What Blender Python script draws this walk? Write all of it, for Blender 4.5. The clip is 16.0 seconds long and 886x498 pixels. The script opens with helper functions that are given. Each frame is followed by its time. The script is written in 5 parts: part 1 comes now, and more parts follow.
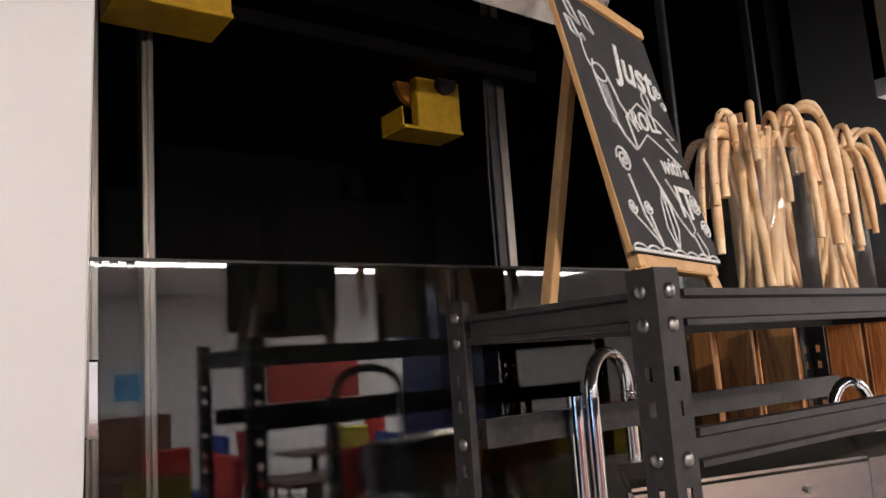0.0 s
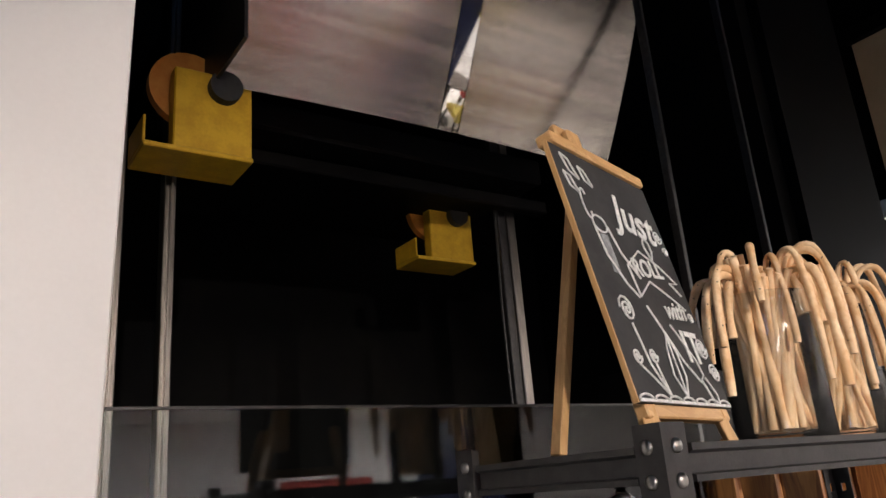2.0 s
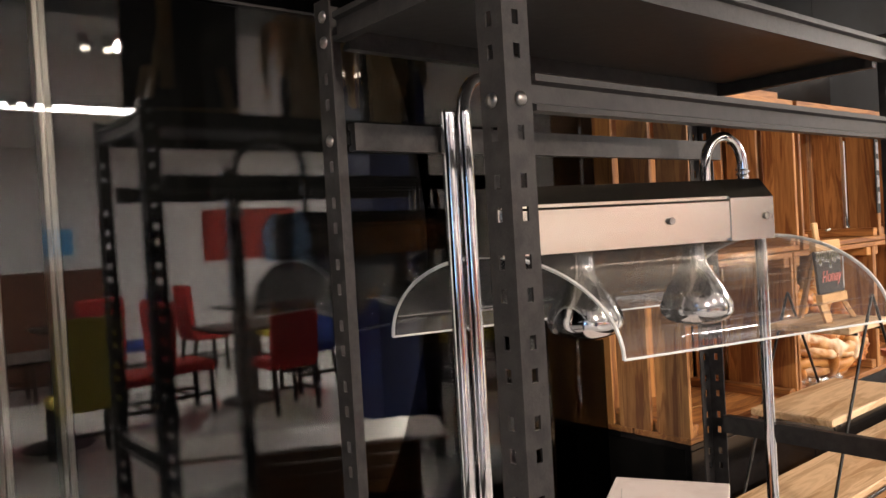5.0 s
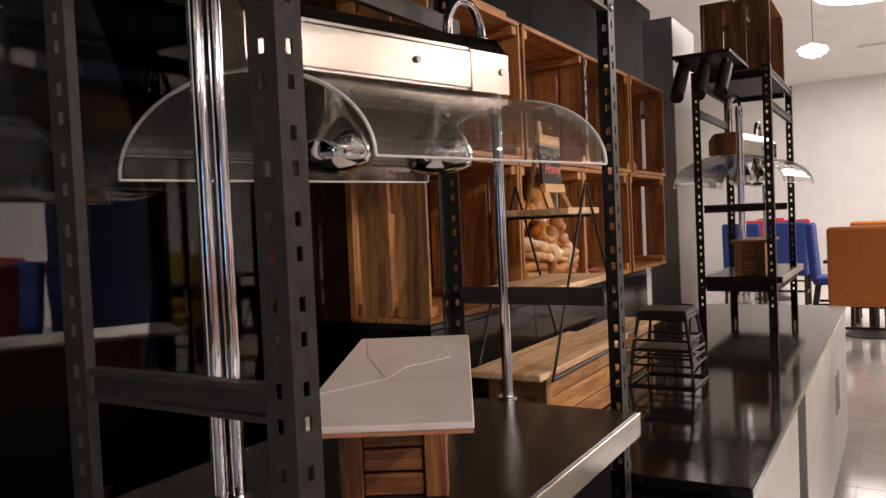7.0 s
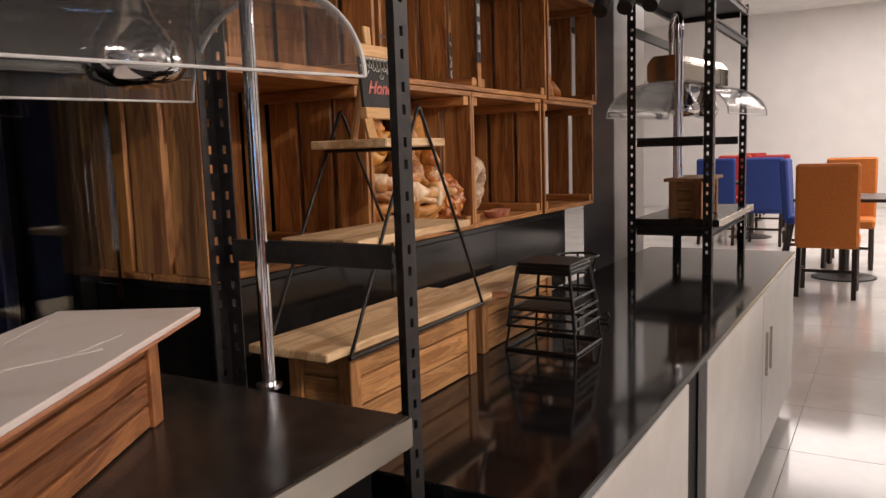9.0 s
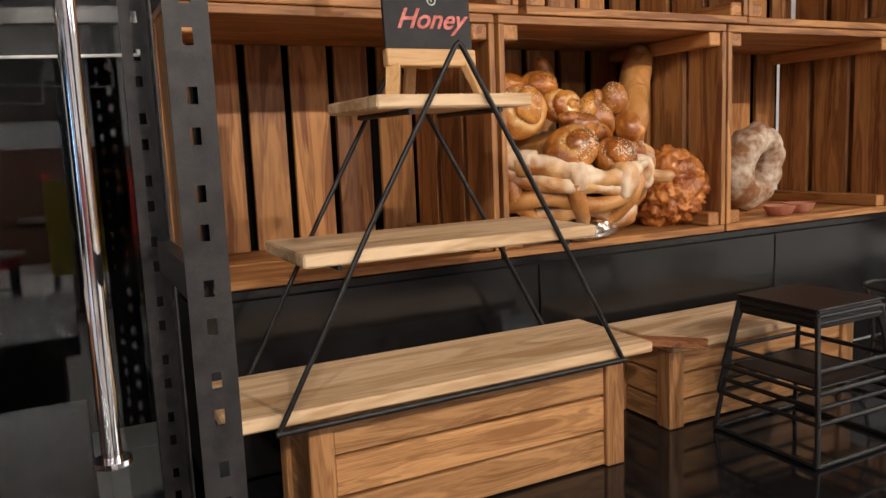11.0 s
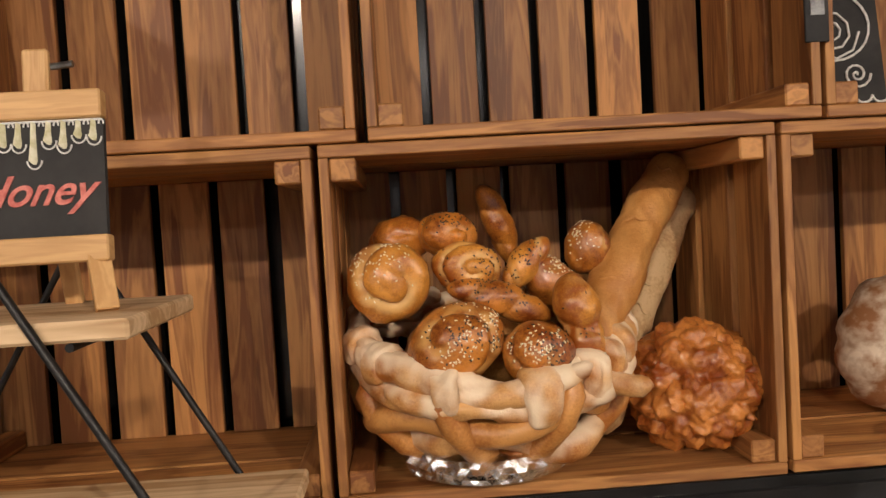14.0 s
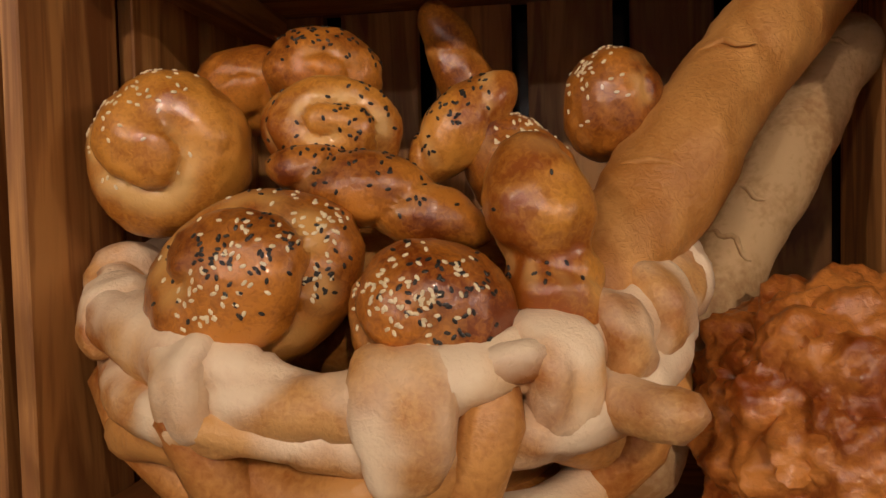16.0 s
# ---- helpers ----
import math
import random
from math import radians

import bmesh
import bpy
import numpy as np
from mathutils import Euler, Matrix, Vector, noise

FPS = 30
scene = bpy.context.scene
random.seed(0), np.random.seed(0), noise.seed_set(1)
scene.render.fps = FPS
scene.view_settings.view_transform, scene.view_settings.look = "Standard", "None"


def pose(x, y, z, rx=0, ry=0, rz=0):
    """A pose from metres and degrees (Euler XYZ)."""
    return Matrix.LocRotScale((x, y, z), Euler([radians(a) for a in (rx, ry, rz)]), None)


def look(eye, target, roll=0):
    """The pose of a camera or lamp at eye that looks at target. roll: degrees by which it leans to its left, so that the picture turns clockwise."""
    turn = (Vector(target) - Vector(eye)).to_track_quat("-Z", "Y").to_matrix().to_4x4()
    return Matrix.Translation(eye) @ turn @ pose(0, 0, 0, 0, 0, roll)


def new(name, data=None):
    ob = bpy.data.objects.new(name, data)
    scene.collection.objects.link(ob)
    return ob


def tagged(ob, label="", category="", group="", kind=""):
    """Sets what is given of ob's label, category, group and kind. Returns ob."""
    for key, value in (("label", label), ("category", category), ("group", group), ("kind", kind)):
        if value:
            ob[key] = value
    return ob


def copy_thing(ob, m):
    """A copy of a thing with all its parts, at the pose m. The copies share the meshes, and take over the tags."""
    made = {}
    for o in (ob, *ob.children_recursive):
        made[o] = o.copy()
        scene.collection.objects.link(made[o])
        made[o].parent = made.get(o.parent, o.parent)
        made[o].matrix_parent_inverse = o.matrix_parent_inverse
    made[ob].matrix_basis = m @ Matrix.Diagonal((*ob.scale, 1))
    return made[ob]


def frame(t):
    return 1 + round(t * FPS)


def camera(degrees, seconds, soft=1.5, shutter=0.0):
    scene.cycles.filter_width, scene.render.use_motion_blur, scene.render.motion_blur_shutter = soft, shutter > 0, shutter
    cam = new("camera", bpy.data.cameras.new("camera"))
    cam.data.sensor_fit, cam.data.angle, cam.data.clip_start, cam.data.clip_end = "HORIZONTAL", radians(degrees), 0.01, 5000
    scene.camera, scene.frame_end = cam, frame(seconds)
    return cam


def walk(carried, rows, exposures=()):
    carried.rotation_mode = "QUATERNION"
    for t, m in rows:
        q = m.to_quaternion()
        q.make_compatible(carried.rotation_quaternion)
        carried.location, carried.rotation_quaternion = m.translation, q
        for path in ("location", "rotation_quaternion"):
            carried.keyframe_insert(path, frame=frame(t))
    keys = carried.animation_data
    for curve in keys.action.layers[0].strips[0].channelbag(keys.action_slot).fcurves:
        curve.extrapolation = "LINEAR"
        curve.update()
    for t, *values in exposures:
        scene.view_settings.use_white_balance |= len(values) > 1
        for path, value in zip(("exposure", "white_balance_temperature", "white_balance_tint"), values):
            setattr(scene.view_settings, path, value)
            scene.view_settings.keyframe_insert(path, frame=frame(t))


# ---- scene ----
PATH = [
    (0, (-0.572, -0.481, 1.768), (0.582, 1.126, 2.059), -3.9),
    (0.5, (-0.573, -0.489, 1.781), (0.562, 1.102, 2.202), -4.4),
    (1, (-0.576, -0.5, 1.786), (0.541, 1.074, 2.309), -4.6),
    (1.5, (-0.576, -0.509, 1.791), (0.523, 1.058, 2.37), -4.5),
    (2, (-0.578, -0.512, 1.797), (0.519, 1.048, 2.398), -4.6),
    (2.5, (-0.561, -0.506, 1.794), (0.53, 1.045, 2.43), -5.0),
    (3, (-0.557, -0.507, 1.79), (0.54, 1.044, 2.415), -5.2),
    (3.5, (-0.557, -0.51, 1.78), (0.544, 1.059, 2.352), -5.6),
    (4, (-0.554, -0.511, 1.729), (0.56, 1.118, 2.054), -5.1),
    (4.4, (-0.55, -0.475, 1.661), (0.631, 1.136, 1.757), -4.4),
    (4.5, (-0.543, -0.507, 1.65), (0.619, 1.12, 1.701), -5.0),
    (5, (-0.507, -0.532, 1.541), (0.759, 1.016, 1.497), -3.4),
    (5.2, (-0.507, -0.558, 1.524), (0.817, 0.938, 1.433), -3.1),
    (7.3, (-0.509, -0.482, 1.252), (1.249, 0.466, 1.151), -1.5),
    (7.5, (-0.493, -0.483, 1.261), (1.284, 0.424, 1.118), -0.8),
    (7.6, (-0.501, -0.503, 1.266), (1.278, 0.398, 1.118), -1.5),
    (8, (-0.383, -0.527, 1.27), (1.416, 0.329, 1.091), -1.0),
    (8.2, (-0.311, -0.565, 1.268), (1.481, 0.304, 1.077), -0.8),
    (10.3, (0.598, -0.666, 1.248), (1.85, 0.87, 0.973), -2.9),
    (10.5, (0.682, -0.685, 1.247), (1.802, 0.949, 0.977), -2.5),
    (10.6, (0.724, -0.69, 1.243), (1.783, 0.984, 0.97), -2.8),
    (11, (0.839, -0.656, 1.229), (1.719, 1.118, 0.952), -2.4),
    (11.5, (0.99, -0.561, 1.235), (1.598, 1.323, 0.948), -1.6),
    (12, (1.089, -0.511, 1.26), (1.487, 1.428, 0.973), -2.1),
    (12.5, (1.215, -0.531, 1.324), (1.406, 1.444, 1.08), -1.5),
    (13, (1.355, -0.555, 1.364), (1.455, 1.435, 1.183), -1.3),
    (13.5, (1.484, -0.529, 1.365), (1.61, 1.464, 1.246), -2.6),
    (14, (1.588, -0.391, 1.348), (1.705, 1.604, 1.262), -3.3),
    (14.5, (1.672, -0.226, 1.338), (1.788, 1.767, 1.219), -4.0),
    (15, (1.741, -0.065, 1.269), (1.654, 1.931, 1.19), -4.7),
    (15.5, (1.784, 0.043, 1.238), (1.523, 2.024, 1.155), -3.7),
    (16, (1.804, 0.093, 1.236), (1.451, 2.06, 1.15), -1.3),
]
cam = camera(60.4, 16.0)
walk(cam, [(t, look(eye, target, roll)) for t, eye, target, roll in PATH],
     ((0.0, 0.42, 6000, 13), (2.5, 0.37, 6050, 12), (4.3, 0.35, 6400, 13), (5.2, 0.62, 6500, 13), (7.3, -0.44, 6600, 19), (8.2, -0.56, 6650, 19), (10.3, 0.08, 6150, 10),
      (11.5, -0.02, 6050, 9), (13.0, -0.10, 6150, 9), (14.2, -0.24, 6700, 12), (15.0, -0.46, 7150, 16), (16.0, -0.70, 7200, 17)))

# ---- light ----
world = bpy.data.worlds.new("world")
scene.world = world
world.use_nodes = True
world.node_tree.nodes["Background"].inputs[0].default_value = (0.55, 0.68, 1.0, 1)
world.node_tree.nodes["Background"].inputs[1].default_value = 0.012
WARM, NEUTRAL, BLUE = (1.0, 0.84, 0.69), (1.0, 0.93, 0.86), (0.25, 0.5, 1.0)


def spot(x, y, z, tx, ty, tz, watts, cone=60, color=WARM, size=0.04, blend=0.6):
    d = bpy.data.lights.new("spot_lamp", "SPOT")
    d.energy, d.color, d.spot_size, d.spot_blend, d.shadow_soft_size = watts, color, radians(cone), blend, size
    new("spot_lamp", d).matrix_world = look((x, y, z), (tx, ty, tz))


def ceiling_area(x, y, z, w, h, watts, color=NEUTRAL):
    d = bpy.data.lights.new("ceiling_lamp", "AREA")
    d.shape, d.size, d.size_y, d.energy, d.color = "RECTANGLE", w, h, watts, color
    new("ceiling_lamp", d).matrix_world = pose(x, y, z)


# track spots under the soffit behind the buffet guests
spot(-0.6, -3.0, 2.80, 0.30, 0.2, 1.6, 215, 52)
spot(1.0, -3.0, 2.80, 1.2, 0.35, 1.1, 95, 50)
spot(2.9, -3.0, 2.80, 1.9, 0.5, 1.25, 260, 46)
# cylinder spots clamped on the second rack
spot(2.86, 0.02, 1.66, 1.9, 0.12, 0.8, 9, 80, WARM, 0.02)
# dining hall lamps
ceiling_area(9.0, -2.0, 3.66, 3.0, 3.0, 230)
ceiling_area(13.0, -1.0, 3.66, 3.0, 4.0, 230)
ceiling_area(-1.0, -5.9, 2.91, 7.0, 0.4, 300)
ceiling_area(5.5, -6.2, 2.91, 4.0, 0.4, 220)


# ---- materials ----
def material(name):
    m = bpy.data.materials.new(name)
    m.use_nodes = True
    return m, m.node_tree.nodes, m.node_tree.links, m.node_tree.nodes["Principled BSDF"]


def surface(name, c1, c2, rough=0.5, metal=0.0, scale=20.0, stretch=(1, 1, 1), bump=0.15, rough2=None, fine=6.0, coat=0.0,
            vary=0.0, distort=0.0, emit=None, ramp=(0.35, 0.65), spec=0.5, rings=0.0, crease=None):
    """Two scales of noise between two colours, with bump and uneven gloss."""
    m, n, l, b = material(name)
    co, mp = n.new("ShaderNodeTexCoord"), n.new("ShaderNodeMapping")
    l.new(co.outputs["Object"], mp.inputs["Vector"])
    mp.inputs["Scale"].default_value = stretch
    info = n.new("ShaderNodeObjectInfo")
    mul = n.new("ShaderNodeMath"); mul.operation = "MULTIPLY"; mul.inputs[1].default_value = 37.0
    l.new(info.outputs["Random"], mul.inputs[0])
    l.new(mul.outputs[0], mp.inputs["Location"])
    a, f = n.new("ShaderNodeTexNoise"), n.new("ShaderNodeTexNoise")
    for t, s in ((a, scale), (f, scale * fine)):
        t.inputs["Scale"].default_value = s
        t.inputs["Detail"].default_value = 5
        t.inputs["Distortion"].default_value = distort
        l.new(mp.outputs[0], t.inputs["Vector"])
    mix = n.new("ShaderNodeMath"); mix.operation = "MULTIPLY_ADD"; mix.inputs[1].default_value = 0.35
    sub = n.new("ShaderNodeMath"); sub.operation = "SUBTRACT"; sub.inputs[1].default_value = 0.175
    l.new(f.outputs["Fac"], mix.inputs[0]); l.new(a.outputs["Fac"], sub.inputs[0]); l.new(sub.outputs[0], mix.inputs[2])
    grain = mix
    if rings:
        turn, sn = n.new("ShaderNodeMath"), n.new("ShaderNodeMath")
        turn.operation, sn.operation = "MULTIPLY", "SINE"
        turn.inputs[1].default_value = rings
        l.new(a.outputs["Fac"], turn.inputs[0]); l.new(turn.outputs[0], sn.inputs[0])
        grain = n.new("ShaderNodeMath"); grain.operation = "MULTIPLY_ADD"; grain.inputs[1].default_value = 0.085
        l.new(sn.outputs[0], grain.inputs[0]); l.new(mix.outputs[0], grain.inputs[2])
    r = n.new("ShaderNodeValToRGB")
    r.color_ramp.elements[0].position, r.color_ramp.elements[1].position = ramp
    r.color_ramp.elements[0].color, r.color_ramp.elements[1].color = (*c1, 1), (*c2, 1)
    l.new(grain.outputs[0], r.inputs["Fac"])
    out = r.outputs["Color"]
    if crease:
        at, mc = n.new("ShaderNodeAttribute"), n.new("ShaderNodeMix")
        at.attribute_name, mc.data_type = "crease", "RGBA"
        l.new(at.outputs["Fac"], mc.inputs["Factor"]); l.new(out, mc.inputs["A"])
        mc.inputs["B"].default_value = (*crease, 1)
        out = mc.outputs["Result"]
    if vary:
        hsv = n.new("ShaderNodeHueSaturation")
        mr = n.new("ShaderNodeMapRange"); mr.inputs["To Min"].default_value, mr.inputs["To Max"].default_value = 1 - vary, 1 + vary
        l.new(info.outputs["Random"], mr.inputs["Value"]); l.new(mr.outputs[0], hsv.inputs["Value"]); l.new(out, hsv.inputs["Color"])
        out = hsv.outputs["Color"]
    l.new(out, b.inputs["Base Color"])
    rr = n.new("ShaderNodeMapRange")
    rr.inputs["To Min"].default_value, rr.inputs["To Max"].default_value = rough, rough if rough2 is None else rough2
    l.new(mix.outputs[0], rr.inputs["Value"]); l.new(rr.outputs[0], b.inputs["Roughness"])
    b.inputs["Metallic"].default_value, b.inputs["Coat Weight"].default_value = metal, coat
    b.inputs["Specular IOR Level"].default_value = spec
    if bump:
        bp = n.new("ShaderNodeBump"); bp.inputs["Strength"].default_value, bp.inputs["Distance"].default_value = bump, 0.004
        l.new(mix.outputs[0], bp.inputs["Height"]); l.new(bp.outputs[0], b.inputs["Normal"])
        if coat:
            l.new(bp.outputs[0], b.inputs["Coat Normal"]); b.inputs["Coat Roughness"].default_value = 0.09
    if emit:
        b.inputs["Emission Color"].default_value, b.inputs["Emission Strength"].default_value = (*emit[0], 1), emit[1]
    return m


def wood(name, axis, c1, c2, rough=0.55, scale=9.0, vary=0.25, bump=0.25):
    """Sawn boards with grain along one axis."""
    st = [6.0, 6.0, 6.0]
    st["xyz".index(axis)] = 0.55
    return surface(name, c1, c2, rough, 0, scale, st, bump, rough + 0.15, 5.0, 0, vary, 0.9, None, (0.33, 0.66), 0.5, 46.0)


def clear(name, tint=(1, 1, 1), rough=0.0, ior=1.49, haze=0.0):
    """A thin clear sheet: light passes straight on, the faces reflect as glass does."""
    m, n, l, b = material(name)
    out = n["Material Output"]
    tr, gl, mx, fr = n.new("ShaderNodeBsdfTransparent"), n.new("ShaderNodeBsdfGlossy"), n.new("ShaderNodeMixShader"), n.new("ShaderNodeFresnel")
    tr.inputs["Color"].default_value = (*tint, 1)
    gl.inputs["Roughness"].default_value, fr.inputs["IOR"].default_value = rough, ior
    l.new(fr.outputs[0], mx.inputs["Fac"]); l.new(tr.outputs[0], mx.inputs[1]); l.new(gl.outputs[0], mx.inputs[2])
    last = mx.outputs[0]
    if haze:
        df, m2 = n.new("ShaderNodeBsdfDiffuse"), n.new("ShaderNodeMixShader")
        df.inputs["Color"].default_value, m2.inputs["Fac"].default_value = (0.8, 0.8, 0.8, 1), haze
        l.new(last, m2.inputs[1]); l.new(df.outputs[0], m2.inputs[2])
        last = m2.outputs[0]
    l.new(last, out.inputs["Surface"])
    return m


def glow(name, color, strength):
    m, n, l, b = material(name)
    b.inputs["Base Color"].default_value = (*color, 1)
    b.inputs["Emission Color"].default_value, b.inputs["Emission Strength"].default_value = (*color, 1), strength
    return m


CR1, CR2 = (0.20, 0.070, 0.019), (0.50, 0.235, 0.072)
M_CRATE_Z, M_CRATE_X, M_CRATE_Y = (wood("crate_wood_" + a, a, CR1, CR2, 0.45, 3.8, 0.2) for a in "zxy")
M_PALE_X = wood("rubberwood_x", "x", (0.42, 0.25, 0.115), (0.72, 0.52, 0.31), 0.5, 3.6, 0.08, 0.1)
M_PINE_Z = wood("pine_z", "z", (0.52, 0.29, 0.11), (0.66, 0.40, 0.17), 0.45, 6.0, 0.06, 0.1)
M_PINE_X = wood("pine_x", "x", (0.52, 0.29, 0.11), (0.66, 0.40, 0.17), 0.45, 6.0, 0.06, 0.1)
M_BOX_X = wood("box_wood_x", "x", (0.25, 0.11, 0.035), (0.50, 0.26, 0.10), 0.5, 8.0, 0.18)
M_BOX_Z = wood("box_wood_z", "z", (0.24, 0.10, 0.03), (0.46, 0.23, 0.085), 0.5, 8.0, 0.18)
M_BOX_Y = wood("box_wood_y", "y", (0.25, 0.11, 0.035), (0.50, 0.26, 0.10), 0.5, 8.0, 0.18)
M_REDBOX_Z = wood("stained_wood_z", "z", (0.16, 0.055, 0.02), (0.36, 0.15, 0.055), 0.4, 8.0, 0.15)
M_REDBOX_X = wood("stained_wood_x", "x", (0.16, 0.055, 0.02), (0.36, 0.15, 0.055), 0.4, 8.0, 0.15)
M_RACK = surface("black_powder_coat", (0.016, 0.015, 0.015), (0.034, 0.031, 0.03), 0.38, 0.25, 60, bump=0.12, rough2=0.55)
M_WIRE = surface("black_wire", (0.012, 0.012, 0.012), (0.026, 0.024, 0.023), 0.35, 0.4, 80, bump=0.1, rough2=0.5)
M_BOLT = surface("zinc_bolt", (0.20, 0.19, 0.18), (0.34, 0.33, 0.31), 0.25, 1.0, 90, bump=0.1, rough2=0.4)
M_STEEL = surface("brushed_steel", (0.56, 0.51, 0.44), (0.62, 0.57, 0.50), 0.20, 1.0, 9, (0.3, 5, 5), 0.015, 0.27)
M_STEEL_CAR = surface("brushed_steel_cladding", (0.50, 0.46, 0.43), (0.66, 0.61, 0.56), 0.17, 1.0, 7, (0.12, 5, 5), 0.0, 0.25)
M_CHROME = surface("chrome", (0.78, 0.78, 0.79), (0.88, 0.88, 0.88), 0.05, 1.0, 30, bump=0.02, rough2=0.11)
M_MIRROR = surface("mirror_steel", (0.82, 0.81, 0.79), (0.88, 0.87, 0.85), 0.02, 1.0, 8, bump=0.0, rough2=0.04)
M_ALU = surface("anodised_aluminium", (0.22, 0.20, 0.18), (0.32, 0.29, 0.26), 0.25, 1.0, 25, (10, 10, 0.4), 0.05, 0.4)
M_ACRYL = clear("clear_acrylic", (0.97, 0.98, 0.98), 0.02, 1.49, 0.045)
M_EDGE = surface("frosted_acrylic_edge", (0.62, 0.63, 0.62), (0.75, 0.76, 0.75), 0.35, 0, 60, bump=0.1)
M_VASE = clear("vase_glass", (0.96, 0.97, 0.96), 0.01, 1.5, 0.01)
M_PANE = clear("shaft_glass", (0.93, 0.97, 0.97), 0.0, 1.62)
M_GLOSS = surface("black_glass_top", (0.006, 0.006, 0.007), (0.013, 0.012, 0.012), 0.05, 0, 14, bump=0.01, rough2=0.12)
M_STONE = surface("dark_stone_top", (0.018, 0.016, 0.015), (0.036, 0.031, 0.028), 0.16, 0, 30, bump=0.05, rough2=0.3)
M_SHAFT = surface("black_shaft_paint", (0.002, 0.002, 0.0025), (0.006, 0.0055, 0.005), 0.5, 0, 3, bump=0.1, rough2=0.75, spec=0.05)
M_BEIGE = surface("beige_fascia_paint", (0.52, 0.38, 0.22), (0.60, 0.45, 0.28), 0.6, 0, 3, bump=0.05, fine=30)
M_BLACKPANEL = surface("black_lacquer_panel", (0.006, 0.006, 0.006), (0.012, 0.011, 0.011), 0.12, 0, 4, bump=0.02, rough2=0.22)
M_WHITE = surface("white_wall_paint", (0.765, 0.745, 0.725), (0.80, 0.78, 0.76), 0.55, 0, 3, bump=0.05, fine=40)
M_CEIL = surface("ceiling_paint", (0.76, 0.75, 0.73), (0.82, 0.81, 0.79), 0.7, 0, 3, bump=0.04, fine=40)
M_DOOR = surface("grey_laminate_front", (0.50, 0.48, 0.45), (0.58, 0.56, 0.53), 0.3, 0, 5, bump=0.02, rough2=0.4)
M_MARBLE = surface("white_veined_slab", (0.72, 0.62, 0.57), (0.84, 0.76, 0.72), 0.25, 0, 4.5, (1, 1, 1), 0.02, 0.35, 5, 0, 0, 1.2, None, (0.25, 0.5))
M_CLAY = surface("terracotta_edge", (0.42, 0.17, 0.09), (0.52, 0.24, 0.13), 0.5, 0, 40)
M_TILE = surface("polished_cream_tile", (0.60, 0.57, 0.53), (0.68, 0.655, 0.62), 0.06, 0, 2.5, bump=0.01, rough2=0.14)
M_GROUT = surface("tile_grout", (0.38, 0.36, 0.33), (0.46, 0.44, 0.41), 0.7, 0, 30)
M_CHALKBOARD = surface("slate_board", (0.016, 0.016, 0.017), (0.035, 0.034, 0.034), 0.7, 0, 18, bump=0.1, rough2=0.85)
M_CHALK = surface("white_chalk", (0.62, 0.62, 0.60), (0.86, 0.86, 0.84), 0.9, 0, 160, bump=0.3)
M_CHALKGREY = surface("smudged_chalk", (0.16, 0.17, 0.18), (0.42, 0.43, 0.44), 0.9, 0, 60, bump=0.2)
M_CHALKPINK = surface("red_chalk", (0.52, 0.13, 0.11), (0.72, 0.26, 0.22), 0.9, 0, 160, bump=0.3)
M_CHALKYELLOW = surface("honey_chalk", (0.55, 0.52, 0.30), (0.76, 0.74, 0.58), 0.9, 0, 120, bump=0.3)
M_YELLOW = surface("yellow_machine_paint", (0.52, 0.30, 0.012), (0.66, 0.40, 0.02), 0.35, 0, 20, bump=0.1, rough2=0.5)
M_RUBBER = surface("black_rubber", (0.012, 0.012, 0.012), (0.02, 0.02, 0.02), 0.6, 0, 50)
M_ORANGEPLASTIC = surface("orange_roller", (0.55, 0.20, 0.03), (0.62, 0.26, 0.05), 0.4, 0, 30)
M_ORANGE = surface("orange_fabric", (0.60, 0.17, 0.028), (0.72, 0.23, 0.045), 0.8, 0, 120, bump=0.3)
M_BLUE = surface("blue_fabric", (0.018, 0.042, 0.20), (0.03, 0.065, 0.28), 0.8, 0, 120, bump=0.3)
M_RED = surface("red_fabric", (0.36, 0.022, 0.02), (0.48, 0.04, 0.035), 0.8, 0, 120, bump=0.3)
M_OLIVE = surface("olive_yellow_fabric", (0.40, 0.30, 0.03), (0.50, 0.40, 0.06), 0.8, 0, 120, bump=0.3)
M_DARKWOOD = surface("dark_stained_legs", (0.018, 0.011, 0.008), (0.04, 0.024, 0.016), 0.35, 0, 20, (4, 4, 0.5), 0.1)
M_BROWN = surface("brown_veneer", (0.09, 0.04, 0.025), (0.15, 0.07, 0.042), 0.4, 0, 6, (6, 6, 0.5), 0.1)
M_BLUECOL = surface("blue_column_paint", (0.010, 0.018, 0.085), (0.016, 0.028, 0.12), 0.4, 0, 3, bump=0.02)
M_YPANEL = surface("yellow_lattice_paint", (0.62, 0.44, 0.02), (0.72, 0.52, 0.04), 0.5, 0, 20)
M_REDART = surface("red_canvas", (0.30, 0.03, 0.025), (0.42, 0.06, 0.04), 0.7, 0, 12)
M_DARKART = surface("dark_print", (0.03, 0.025, 0.022), (0.14, 0.10, 0.08), 0.4, 0, 6)
M_BLUEART = surface("blue_print", (0.05, 0.25, 0.55), (0.20, 0.50, 0.75), 0.4, 0, 6)
M_BUN = surface("glazed_bun_crust", (0.17, 0.034, 0.004), (0.60, 0.225, 0.033), 0.26, 0, 15, bump=0.28, rough2=0.5, fine=22, coat=0.7, vary=0.12, distort=0.9, ramp=(0.36, 0.62), crease=(0.66, 0.36, 0.11))
